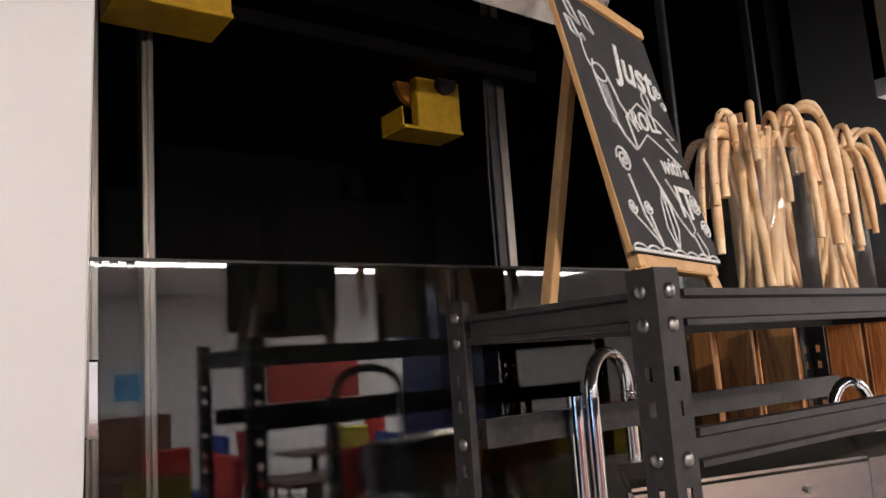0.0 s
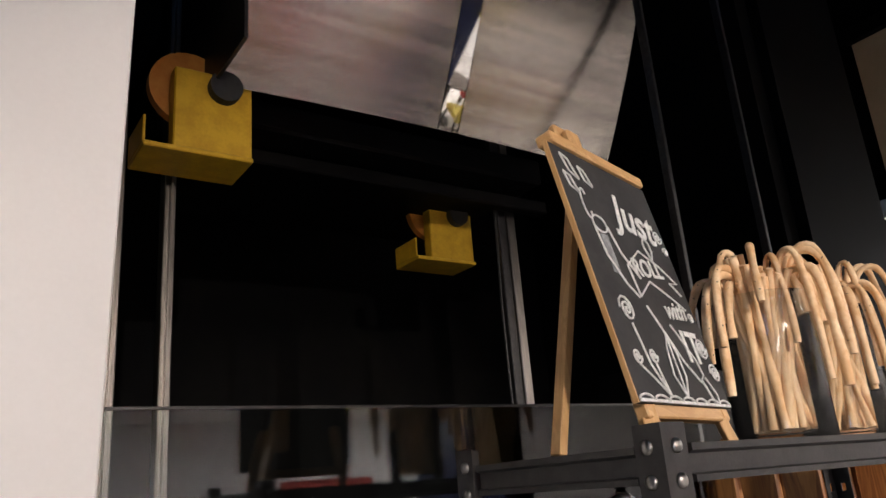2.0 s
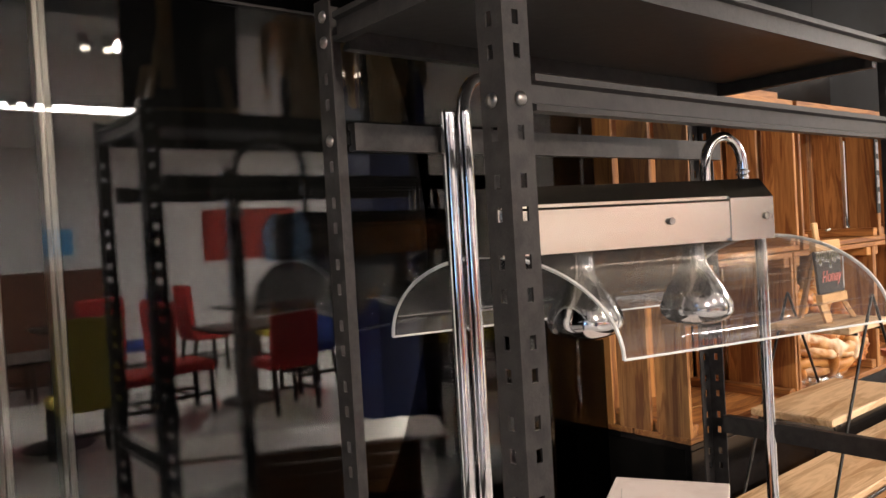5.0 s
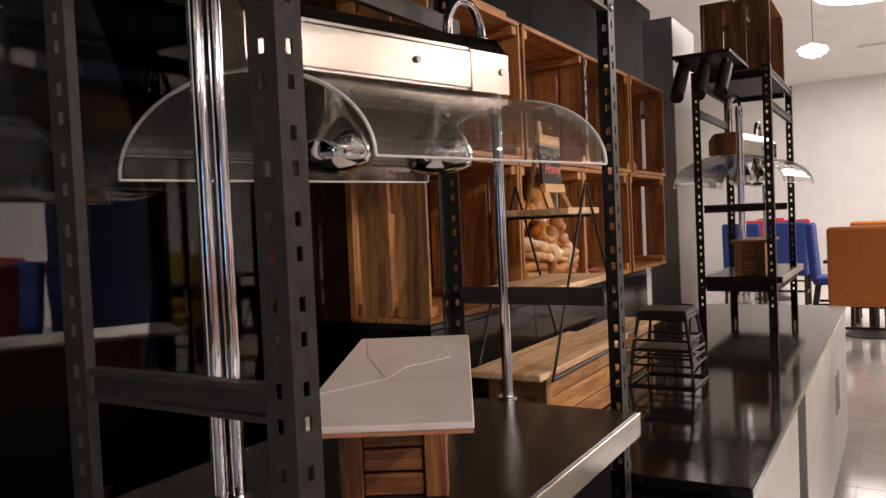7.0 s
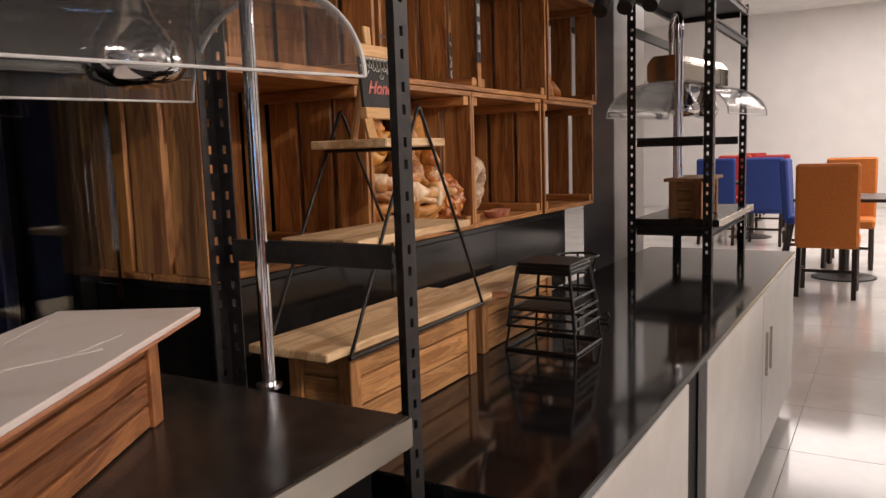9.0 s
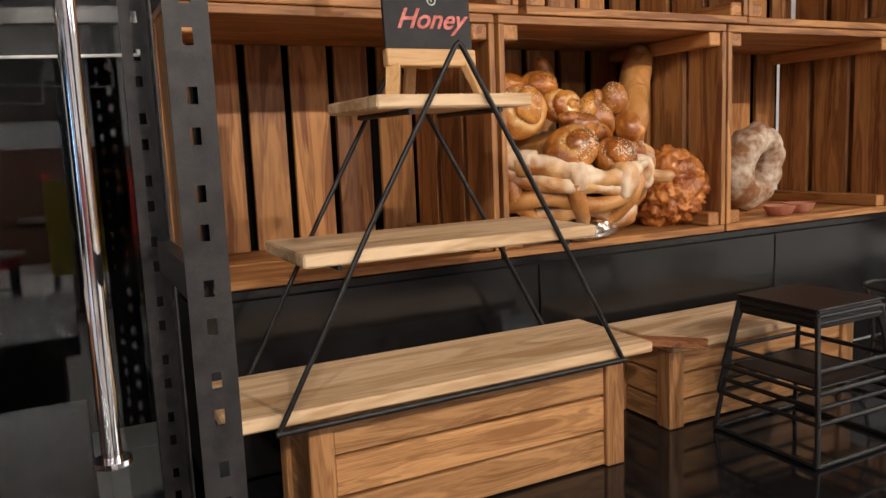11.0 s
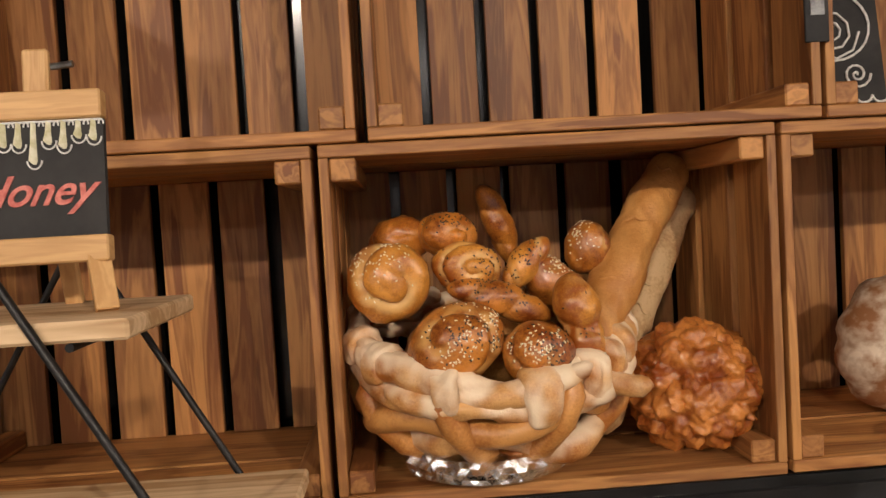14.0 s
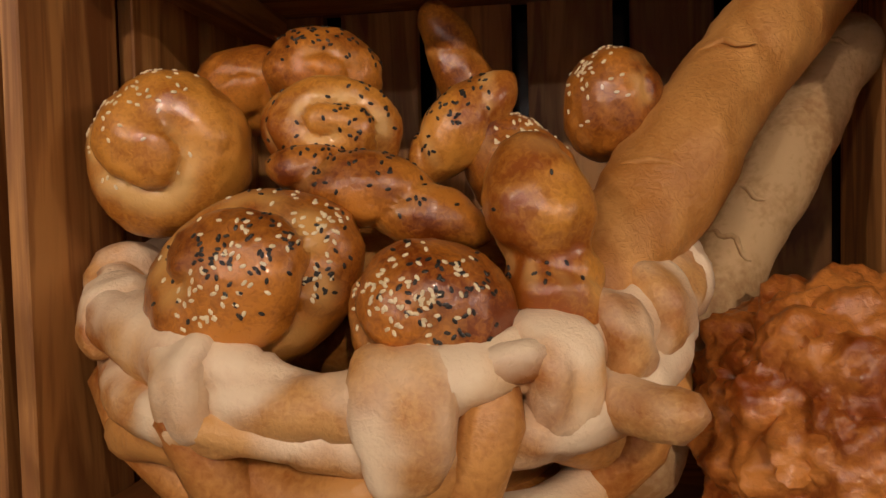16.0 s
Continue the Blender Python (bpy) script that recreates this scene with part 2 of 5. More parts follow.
M_BUN_PALE = surface("golden_bun_crust", (0.30, 0.078, 0.009), (0.68, 0.30, 0.052), 0.26, 0, 15, bump=0.26, rough2=0.5, fine=22, coat=0.65, vary=0.06, distort=0.9, ramp=(0.36, 0.60), crease=(0.74, 0.46, 0.17))
M_BAGUETTE = surface("baguette_crust", (0.42, 0.17, 0.036), (0.64, 0.32, 0.095), 0.42, 0, 16, bump=0.7, rough2=0.6, fine=14, vary=0.03, distort=1.2, ramp=(0.34, 0.64))
M_BAGUETTE_PALE = surface("floured_baguette_crust", (0.40, 0.21, 0.075), (0.66, 0.46, 0.24), 0.6, 0, 14, bump=0.6, rough2=0.75, fine=16, ramp=(0.36, 0.60))
M_DOUGH = surface("salt_dough", (0.36, 0.115, 0.020), (0.66, 0.36, 0.13), 0.36, 0, 17, bump=0.55, rough2=0.55, fine=24, coat=0.12, vary=0.06, distort=0.5, ramp=(0.34, 0.62), crease=(0.86, 0.70, 0.50))
# browner strand dough; on bowl wall and filler it stands in for gap shade
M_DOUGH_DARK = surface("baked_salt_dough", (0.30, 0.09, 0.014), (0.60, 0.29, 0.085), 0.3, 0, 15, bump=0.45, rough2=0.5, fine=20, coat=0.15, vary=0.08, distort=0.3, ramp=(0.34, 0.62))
M_SPIKY = surface("dark_spiked_crust", (0.24, 0.052, 0.007), (0.62, 0.235, 0.05), 0.26, 0, 26, bump=0.6, rough2=0.45, fine=12, coat=0.3, distort=0.5, ramp=(0.34, 0.64))
M_SUGAR = surface("floured_ring_crust", (0.26, 0.11, 0.04), (0.66, 0.55, 0.42), 0.6, 0, 20, bump=0.5, rough2=0.8, fine=4)
M_STICK = surface("breadstick_crust", (0.66, 0.40, 0.19), (0.86, 0.64, 0.40), 0.55, 0, 26, bump=0.35, rough2=0.7, fine=5, vary=0.12)
M_SESAME = surface("white_sesame", (0.70, 0.58, 0.36), (0.84, 0.74, 0.52), 0.5, 0, 200, bump=0)
M_NIGELLA = surface("black_sesame", (0.012, 0.010, 0.008), (0.03, 0.024, 0.02), 0.4, 0, 200, bump=0)
M_FOIL = surface("crumpled_foil", (0.72, 0.72, 0.71), (0.86, 0.86, 0.85), 0.14, 1.0, 70, bump=0.6, rough2=0.3)
M_CLAYBOWL = surface("pink_clay_bowl", (0.45, 0.17, 0.10), (0.58, 0.26, 0.17), 0.45, 0, 30)
M_LIT = glow("lamp_face", (1.0, 0.86, 0.66), 14)
M_LITWHITE = glow("ceiling_light_face", (1.0, 0.93, 0.84), 7)
M_LITBLUE = glow("blue_chandelier_face", (0.25, 0.5, 1.0), 6)


# ---- mesh helpers ----
def thing(name, x, y, z, label, category, group="", rz=0):
    ob = new(name)
    ob.matrix_world = pose(x, y, z, 0, 0, rz)
    return tagged(ob, label, category, group)


def finish(name, bm, mat, smooth=False, sharp=62):
    bmesh.ops.recalc_face_normals(bm, faces=bm.faces)
    me = bpy.data.meshes.new(name)
    bm.to_mesh(me)
    bm.free()
    for m in (mat if isinstance(mat, (list, tuple)) else [mat]):
        me.materials.append(m)
    if smooth:
        me.polygons.foreach_set("use_smooth", [True] * len(me.polygons))
        me.set_sharp_from_angle(angle=radians(sharp))
    return me


def part(name, bm, mat, parent, label="", smooth=False, kind=""):
    ob = new(name, finish(name, bm, mat, smooth))
    ob.parent = parent
    if mat in (M_ACRYL, M_VASE, M_PANE):
        ob.visible_shadow = False
    return tagged(ob, label, "", "", kind)


def solid(name, bm, mat, label, category, kind="", group="", smooth=False, at=(0, 0, 0)):
    ob = new(name, finish(name, bm, mat, smooth))
    ob.location = at
    return tagged(ob, label, category, group, kind)


def box(x0, x1, y0, y1, z0, z1, bevel=0.0, bm=None):
    bm = bm or bmesh.new()
    r = bmesh.ops.create_cube(bm, size=1)
    for v in r["verts"]:
        v.co = Vector(((x0, x1)[v.co.x > 0], (y0, y1)[v.co.y > 0], (z0, z1)[v.co.z > 0]))
    if bevel:
        bmesh.ops.bevel(bm, geom=list({e for v in r["verts"] for e in v.link_edges}), offset=bevel, segments=1, affect="EDGES", profile=0.5)
    return bm


def sweep(pts, radii, seg=10, bm=None, flat=1.0):
    """A round bar along points, with a radius at each one and rounded-off ends."""
    bm = bm or bmesh.new()
    pts = [Vector(p) for p in pts]
    if not isinstance(radii, (list, tuple)):
        radii = [radii] * len(pts)
    side, rings = None, []
    for i, p in enumerate(pts):
        t = (pts[min(i + 1, len(pts) - 1)] - pts[max(i - 1, 0)]).normalized()
        if side is None:
            side = t.orthogonal().normalized()
        side = (side - t * side.dot(t)).normalized()
        up = t.cross(side)
        rings.append([bm.verts.new(p + (side * math.cos(a) + up * math.sin(a) * flat) * radii[i]) for a in (2 * math.pi * k / seg for k in range(seg))])
    for a, b in zip(rings, rings[1:]):
        for k in range(seg):
            bm.faces.new((a[k], a[(k + 1) % seg], b[(k + 1) % seg], b[k]))
    bm.faces.new(rings[0][::-1]), bm.faces.new(rings[-1])
    return bm


def bar(p, q, r, seg=10, bm=None):
    return sweep([p, q], r, seg, bm)


def lathe(profile, seg=32, bm=None, center=(0, 0, 0)):
    """Profile of (radius, height), turned round the upright axis."""
    bm = bm or bmesh.new()
    c, rings = Vector(center), []
    for r, z in profile:
        rings.append([bm.verts.new(c + Vector((max(r, 1e-4) * math.cos(a), max(r, 1e-4) * math.sin(a), z))) for a in (2 * math.pi * k / seg for k in range(seg))])
    for a, b in zip(rings, rings[1:]):
        for k in range(seg):
            bm.faces.new((a[k], a[(k + 1) % seg], b[(k + 1) % seg], b[k]))
    bm.faces.new(rings[0][::-1]), bm.faces.new(rings[-1])
    return bm


def moved(bm, m):
    bmesh.ops.transform(bm, matrix=m, verts=bm.verts)
    return bm


def beam(p, q, w, h, bevel=0.0, roll=0):
    """A square bar from p to q."""
    p, q = Vector(p), Vector(q)
    bm = box(-w / 2, w / 2, -h / 2, h / 2, 0, (q - p).length, bevel)
    turn = (q - p).to_track_quat("Z", "Y").to_matrix().to_4x4()
    return moved(bm, Matrix.Translation(p) @ turn @ pose(0, 0, 0, 0, 0, roll))


def lettering(text, size, shear=0.0):
    """A mesh of words in the built-in font, upright in the xz plane."""
    cu = bpy.data.curves.new("lettering", "FONT")
    cu.body, cu.size, cu.shear, cu.extrude, cu.align_x = text, size, shear, 0.0006, "CENTER"
    cu.offset = size * 0.014
    ob = bpy.data.objects.new("lettering", cu)
    me = bpy.data.meshes.new_from_object(ob)
    bpy.data.objects.remove(ob)
    bm = bmesh.new()
    bm.from_mesh(me)
    return moved(bm, pose(0, 0, 0, 90))


def strokes(lines, r, y=0.0):
    """Chalk lines in the xz plane."""
    bm = bmesh.new()
    for line in lines:
        sweep([(x, y, z) for x, z in line], r, 5, bm)
    return bm


def arc(cx, cz, rx, rz, a0, a1, n=14):
    return [(cx + rx * math.cos(radians(a0 + (a1 - a0) * i / n)), cz + rz * math.sin(radians(a0 + (a1 - a0) * i / n))) for i in range(n + 1)]


def spiral(cx, cz, r, turns, n=26):
    return [(cx + r * i / n * math.cos(turns * 6.283 * i / n), cz + r * i / n * math.sin(turns * 6.283 * i / n)) for i in range(n + 1)]


# ---- setting ----
ZC1, ZC2, YG = 0.905, 0.74, 0.66
solid("floor", box(-8, 16.2, -9, 6, -0.06, -0.004), M_GROUT, "cream polished tile floor with thin joints", "floor", "structure")
FLOOR = bpy.data.objects["floor"]
me_tile = finish("floor_tile", box(-0.298, 0.298, -0.298, 0.298, -0.004, 0.0, 0.0), M_TILE)
big = bmesh.new()
for i in range(-13, 27):
    for j in range(-15, 10):
        if not (2 <= i <= 24 and -7 <= j <= 2):
            box(i * 0.6 - 0.298, i * 0.6 + 0.298, j * 0.6 - 0.298, j * 0.6 + 0.298, -0.004, 0.0, 0, big)
part("floor_tiles", big, M_TILE, FLOOR, "", False, "stuff")
solid("wall_east", box(16.2, 16.4, -9, 6, -0.06, 3.9), M_WHITE, "plain white painted far dining wall", "wall", "structure")
solid("wall_south", box(-8.2, 16.4, -9.2, -9, -0.06, 3.9), M_WHITE, "plain white painted dining wall with pictures", "wall", "structure")
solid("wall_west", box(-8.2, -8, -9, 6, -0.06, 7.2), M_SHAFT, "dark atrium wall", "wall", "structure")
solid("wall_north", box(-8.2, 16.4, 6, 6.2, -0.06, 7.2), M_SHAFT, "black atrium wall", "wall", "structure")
wall_bm = box(-3.2, -0.365, 0.58, 0.72, 0, 3.4, 0.003)
for v in wall_bm.verts:
    if v.co.x > -1:
        v.co.x += 0.021 * (v.co.z - 2.45)  # the end face leans a little
solid("wall_white", wall_bm, M_WHITE, "smooth white painted wall beside the lift glass", "wall", "structure")
solid("ceiling_atrium", box(-8.2, 6.2, -2.9, 6.2, 7.2, 7.3), M_SHAFT, "black atrium ceiling high above", "ceiling", "structure")
solid("ceiling_dining", box(6.02, 16.4, -9, 6.0, 3.7, 3.85), M_CEIL, "white dining hall ceiling", "ceiling", "structure")
solid("ceiling_soffit", box(-8, 6.0, -9, -2.9, 2.93, 3.0), M_CEIL, "white low ceiling over the tables", "ceiling", "structure")
solid("wall_bulkhead", box(-8, 6.0, -2.9, -2.78, 2.9, 3.35), M_WHITE, "pale bulkhead above the low ceiling", "wall", "structure")
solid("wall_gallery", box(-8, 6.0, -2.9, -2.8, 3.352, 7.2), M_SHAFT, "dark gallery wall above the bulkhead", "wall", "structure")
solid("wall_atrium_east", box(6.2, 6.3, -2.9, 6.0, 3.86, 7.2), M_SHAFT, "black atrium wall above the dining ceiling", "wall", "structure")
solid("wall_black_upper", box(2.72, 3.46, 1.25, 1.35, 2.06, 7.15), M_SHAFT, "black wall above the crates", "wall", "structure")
solid("wall_black_band", box(3.462, 5.9, 1.25, 1.35, 2.06, 2.95), M_SHAFT, "black wall band behind the crates", "wall", "structure")
solid("wall_north_dining", box(2.8, 16.2, 5.9, 5.99, 0, 3.69), M_WHITE, "plain white dining side wall", "wall", "structure")
solid("wall_fascia", box(6.0, 6.12, -2.7, 2.25, 3.72, 5.3, 0.004), M_BEIGE, "beige mezzanine fascia above the dining hall", "wall", "structure")
solid("trim_fascia", box(5.95, 6.17, -2.7, 2.27, 5.302, 5.45, 0.01), M_SHAFT, "dark rail cap on the mezzanine fascia", "trim", "structure")
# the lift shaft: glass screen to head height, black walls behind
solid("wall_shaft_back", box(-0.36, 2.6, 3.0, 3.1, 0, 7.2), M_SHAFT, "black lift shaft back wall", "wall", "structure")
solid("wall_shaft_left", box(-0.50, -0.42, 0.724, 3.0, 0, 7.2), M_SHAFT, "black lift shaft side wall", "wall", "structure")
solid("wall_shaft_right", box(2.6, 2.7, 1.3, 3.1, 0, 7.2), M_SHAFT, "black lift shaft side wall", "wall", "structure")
glass = thing("window_1", 0.3, YG, 0, "clear glass screen of the lift shaft, reflecting the tables", "glass screen")
tagged(glass, kind="structure")
part("pane", box(-0.66, 0.655, 0, 0.01, 0.02, 1.94), M_PANE, glass)
part("top_rail", box(-0.66, 0.655, -0.002, 0.014, 1.9405, 1.945), M_RACK, glass)
for x, y in ((-0.06, 1.52), (-0.20, 1.50)):
    g = thing("guide_rail", x, y, 0, "brushed steel lift guide rail inside the shaft", "guide rail", "lift guide rails")
    part("rail", box(-0.016, 0.016, 0, 0.05, 0, 7.15, 0.003), M_ALU, g)
    part("rail_web", box(-0.004, 0.004, -0.02, 0.0, 0, 7.15, 0.001), M_ALU, g)
rail = thing("guide_rail", 1.34, 1.72, 0, "dark steel lift guide rail with a hanging cable", "guide rail")
part("rail", box(-0.02, 0.02, 0, 0.05, 0, 7.1, 0.003), M_ALU, rail)
part("bracket", box(-0.06, -0.02, 0.01, 0.04, 0, 7.1, 0.003), M_RACK, rail)
part("cable", sweep([(-0.09 + 0.012 * math.sin(z * 5.1), -0.01, z * 0.35) for z in range(21)], 0.005, 6), M_RUBBER, rail)
solid("wall_recess", box(0.96, 2.58, 0.80, 0.82, 0, 2.05), M_BLACKPANEL, "glossy black panel behind the crates", "wall", "structure")
for x, y in ((1.395, 0.955), (1.875, 0.955)):
    solid("mullion", box(x - 0.008, x + 0.008, y, y + 0.03, 2.06, 7.15, 0.002), M_RACK, "thin black upright of the lift shaft frame", "mullion", "", "shaft mullions")
solid("mullion_sill", box(0.97, 2.58, 0.83, 1.0, 0, 2.058, 0.002), M_SHAFT, "black sill wall of the lift shaft", "wall", "structure")
solid("wall_grey", box(3.42, 3.9, 0.47, 0.62, 0, 2.25, 0.003), M_DOOR, "grey painted pier behind the second rack", "wall", "structure")
solid("latch", box(-0.378, -0.362, 0.585, 0.64, 1.70, 1.80, 0.003), M_CHROME, "small chrome latch on the white wall's edge", "latch")


# ---- lift car, halted part of the way up ----
def lift_car():
    z0 = 3.49
    car = thing("lift_car", 0.733, 1.0, z0, "panoramic lift car with brushed steel skirt and curved dark glass", "lift car")

    def shell(xa, xb):
        bm = bmesh.new()
        rows = []
        for i in range(13):
            u = i / 12
            y, z = 0.30 * u - 0.012 * math.sin(u * math.pi), -0.605 * u
            rows.append([bm.verts.new((xa + (xb - xa) * k / 6, y - 0.03 * (1 - ((xa + (xb - xa) * k / 6) / 0.735) ** 2), z)) for k in range(7)])
        for a, b in zip(rows, rows[1:]):
            for k in range(6):
                bm.faces.new((a[k], a[k + 1], b[k + 1], b[k]))
        bmesh.ops.solidify(bm, geom=bm.faces[:], thickness=0.008)
        return bm
    part("skirt", shell(-0.735, -0.043), M_STEEL_CAR, car, "brushed steel skirt", True)
    part("skirt", shell(0.037, 0.735), M_STEEL_CAR, car, "brushed steel skirt", True)
    part("mirror_strip", shell(-0.041, 0.035), M_MIRROR, car, "polished mirror strip", True)
    part("skirt_cheek", box(-0.747, -0.737, 0.06, 0.9, -0.6, 0.0), M_RACK, car)
    bm = bmesh.new()
    rows = []
    for i in range(21):
        x = -0.69 + 1.40 * i / 20
        y = 0.10 * (x / 0.73) ** 2 - 0.04
        rows.append((bm.verts.new((x, y, 0.006)), bm.verts.new((x, y + 0.03, 2.3))))
    for a, b in zip(rows, rows[1:]):
        bm.faces.new((a[0], b[0], b[1], a[1]))
    bmesh.ops.solidify(bm, geom=bm.faces[:], thickness=0.01)
    part("curved_glass", bm, M_PANE, car, "curved clear glass", True)
    for x in (-0.71, 0.725):
        part("glass_post", bar((x, 0.06, 0.0), (x, 0.09, 2.3), 0.012), M_CHROME, car)
    part("handrail", bar((-0.6, 0.25, 0.9), (0.6, 0.25, 0.9), 0.018), M_CHROME, car, "chrome handrail")
    part("floor_pan", box(-0.72, 0.72, 0.16, 1.5, -0.1, 0.0, 0.01), M_SHAFT, car)
    part("back_wall", box(-0.72, 0.72, 1.5, 1.54, 0.0, 2.3), M_SHAFT, car)
    part("roof", box(-0.74, 0.74, 0.1, 1.54, 2.302, 2.4, 0.01), M_SHAFT, car)
    part("underframe", box(-0.6, 0.6, 0.5, 1.3, -0.60, -0.50, 0.01), M_SHAFT, car)
    part("crosshead", box(-0.80, 0.72, 0.62, 0.68, -0.66, -0.61, 0.006), M_SHAFT, car)
    for x, y in ((-0.845, 0.31), (0.33, 0.90)):
        br = part("buffer_bracket", box(x, x + 0.21, y, y + 0.05, -0.805, -0.57, 0.004), M_YELLOW, car, "yellow painted steel bracket")
        part("flange", box(x - 0.075, x + 0.21, y - 0.012, y + 0.16, -0.82, -0.8055, 0.003), M_YELLOW, br)
        part("side_plate", box(x - 0.075, x - 0.068, y + 0.0, y + 0.16, -0.805, -0.73, 0.002), M_YELLOW, br)
        part("bore", bar((x + 0.13, y - 0.03, -0.615), (x + 0.13, y + 0.002, -0.615), 0.045, 20), M_RUBBER, br)
        part("roller", bar((x + 0.06, y + 0.07, -0.59), (x + 0.06, y + 0.10, -0.59), 0.11, 28), M_ORANGEPLASTIC, br)
    return car


lift_car()


# ---- slotted-angle racks ----
def extrude(profile, axis, a, b):
    """A closed outline, drawn out along x, y or z from a to b."""
    put = {"x": lambda u, v, w: (w, u, v), "y": lambda u, v, w: (u, w, v), "z": lambda u, v, w: (u, v, w)}[axis]
    bm = bmesh.new()
    p, q = [bm.verts.new(put(u, v, a)) for u, v in profile], [bm.verts.new(put(u, v, b)) for u, v in profile]
    n = len(profile)
    for i in range(n):
        bm.faces.new((p[i], p[(i + 1) % n], q[(i + 1) % n], q[i]))
    bm.faces.new(p[::-1]), bm.faces.new(q)
    return bm


def flange(bm, along, a, b, c, t, z1, holes):
    """A punched strip from a to b, its outer face at c, with slots through it."""
    def slab(u0, u1, za, zb):
        lo, hi = min(u0, u1), max(u0, u1)
        if along == "x":
            box(lo, hi, min(c, c + t), max(c, c + t), za, zb, 0, bm)
        else:
            box(min(c, c + t), max(c, c + t), lo, hi, za, zb, 0, bm)
    m, d = (a + b) / 2, (1 if b > a else -1)
    slab(a, m - d * 0.0042, 0, z1), slab(m + d * 0.0042, b, 0, z1)
    z = 0
    for h in sorted(holes):
        slab(m - d * 0.0042, m + d * 0.0042, z, h - 0.007)
        z = h + 0.007
    slab(m - d * 0.0042, m + d * 0.0042, z, z1)


def angle_post(parent, x, y, z1, sx, sy, marks):
    """An L-shaped post whose two punched flanges run to sx and sy; bolts sit at the beams."""
    t, w = 0.0025, 0.035
    bm = bmesh.new()
    open_holes = [z for z, bolt in marks if not bolt]
    flange(bm, "x", x, x + sx * w, y, sy * t, z1, open_holes)
    flange(bm, "y", y + sy * t, y + sy * w, x, sx * t, z1, open_holes)
    p = part("post", bm, M_RACK, parent)
    for z, bolt in marks:
        if bolt:
            fx, fy = x + sx * 0.0185, y + sy * 0.0195
            part("bolt", lathe([(0.0075, 0), (0.0072, 0.002), (0.004, 0.0042), (0.0005, 0.0046)], 14), M_BOLT, p, "", True)
            p.children[-1].matrix_local = look((fx, y - sy * 0.0001, z), (fx, y + sy, z))
            part("bolt", lathe([(0.0075, 0), (0.0072, 0.002), (0.004, 0.0042), (0.0005, 0.0046)], 14), M_BOLT, p, "", True)
            p.children[-1].matrix_local = look((x - sx * 0.0001, fy, z), (x + sx, fy, z))
    return p


def channel(parent, a, b, c, out, z0, z1, axis):
    """A rolled shelf beam: web with folded lips and a pressed groove, its face at c and turned to out."""
    o = out
    prof = [(c, z0 + 0.008), (c + o * 0.006, z0 + 0.006), (c + o * 0.006, z0), (c - o * 0.010, z0), (c - o * 0.010, z1), (c + o * 0.006, z1), (c + o * 0.006, z1 - 0.007), (c, z1 - 0.010)]
    return part("beam", extrude(prof, axis, a, b), M_RACK, parent)


def rack(x, y, z0, top, w, d, levels, sides, boards, label, d2=None):
    r = thing("shelving_rack", x, y, z0, label, "shelving rack", "slotted racks")
    h, d2 = top - z0, d2 or d
    marks, k, z = [], 0, h - 0.022
    while z > 0.05:
        marks.append((z, any(-0.01 < L - z - z0 < 0.04 for L in levels)))
        z -= 0.032 if k % 2 == 0 else 0.046
        k += 1
    for px, sx, dd in ((0.0, 1, d), (w, -1, d2)):
        for py, sy in ((-0.019, 1), (dd + 0.019, -1)):
            angle_post(r, px, py, h, sx, sy, marks)
    for L in levels:
        za, zb = L - z0 - 0.036, L - z0
        channel(r, 0.040, w - 0.040, -0.014, -1, za, zb, "x")
        channel(r, 0.040, w - 0.040, d + 0.013, 1, za, zb, "x")
    for L in levels[:1] + levels[2:] + sides:
        za, zb = L - z0 - 0.036, L - z0
        channel(r, 0.019, d - 0.019, 0.008, -1, za, zb, "y")
        channel(r, 0.019, d2 - 0.019, w - 0.008, 1, za, zb, "y")
    for L in boards:
        part("shelf_board", box(0.022, w - 0.022, 0.0, d - 0.002, L - z0 - 0.014, L - z0 - 0.0006, 0.001), M_RACK, r, "thin black shelf board")
    return r


rack(0, 0, 0, 1.842, 0.957, 0.30, [1.822, 1.690], [1.122], [1.822], "black slotted-angle steel rack straddling the counter", 0.36)
rack(3.12, 0.0, ZC2, 1.90, 0.80, 0.30, [1.88, 1.74, 0.93], [1.29], [1.88, 0.93], "black slotted-angle steel rack standing on the buffet counter")


# ---- counters ----
c1 = thing("side_counter", 0.49, 0.19, 0, "black stone counter with a polished steel front edge", "counter")
part("top", box(-0.36, 0.353, -0.262, 0.266, 0.866, ZC1, 0.002), M_STONE, c1)
part("front_edge", box(-0.36, 0.353, -0.267, -0.2625, 0.862, ZC1 - 0.001, 0.001), M_STEEL, c1, "steel edge strip")
part("body", box(-0.33, 0.32, -0.22, 0.25, 0.0, 0.865, 0.003), M_SHAFT, c1)
c2 = thing("buffet_cabinet", 0.985, -0.242, 0, "long buffet cabinet with black glass top and pale grey doors", "cabinet")
part("top", box(0, 2.955, 0, 0.69, ZC2 - 0.022, ZC2, 0.003), M_GLOSS, c2, "black glass top")
part("body", box(0.02, 2.935, 0.03, 0.68, 0.08, ZC2 - 0.023, 0.002), M_BLACKPANEL, c2)
part("plinth", box(0.05, 2.90, 0.07, 0.66, 0.0, 0.079), M_SHAFT, c2)
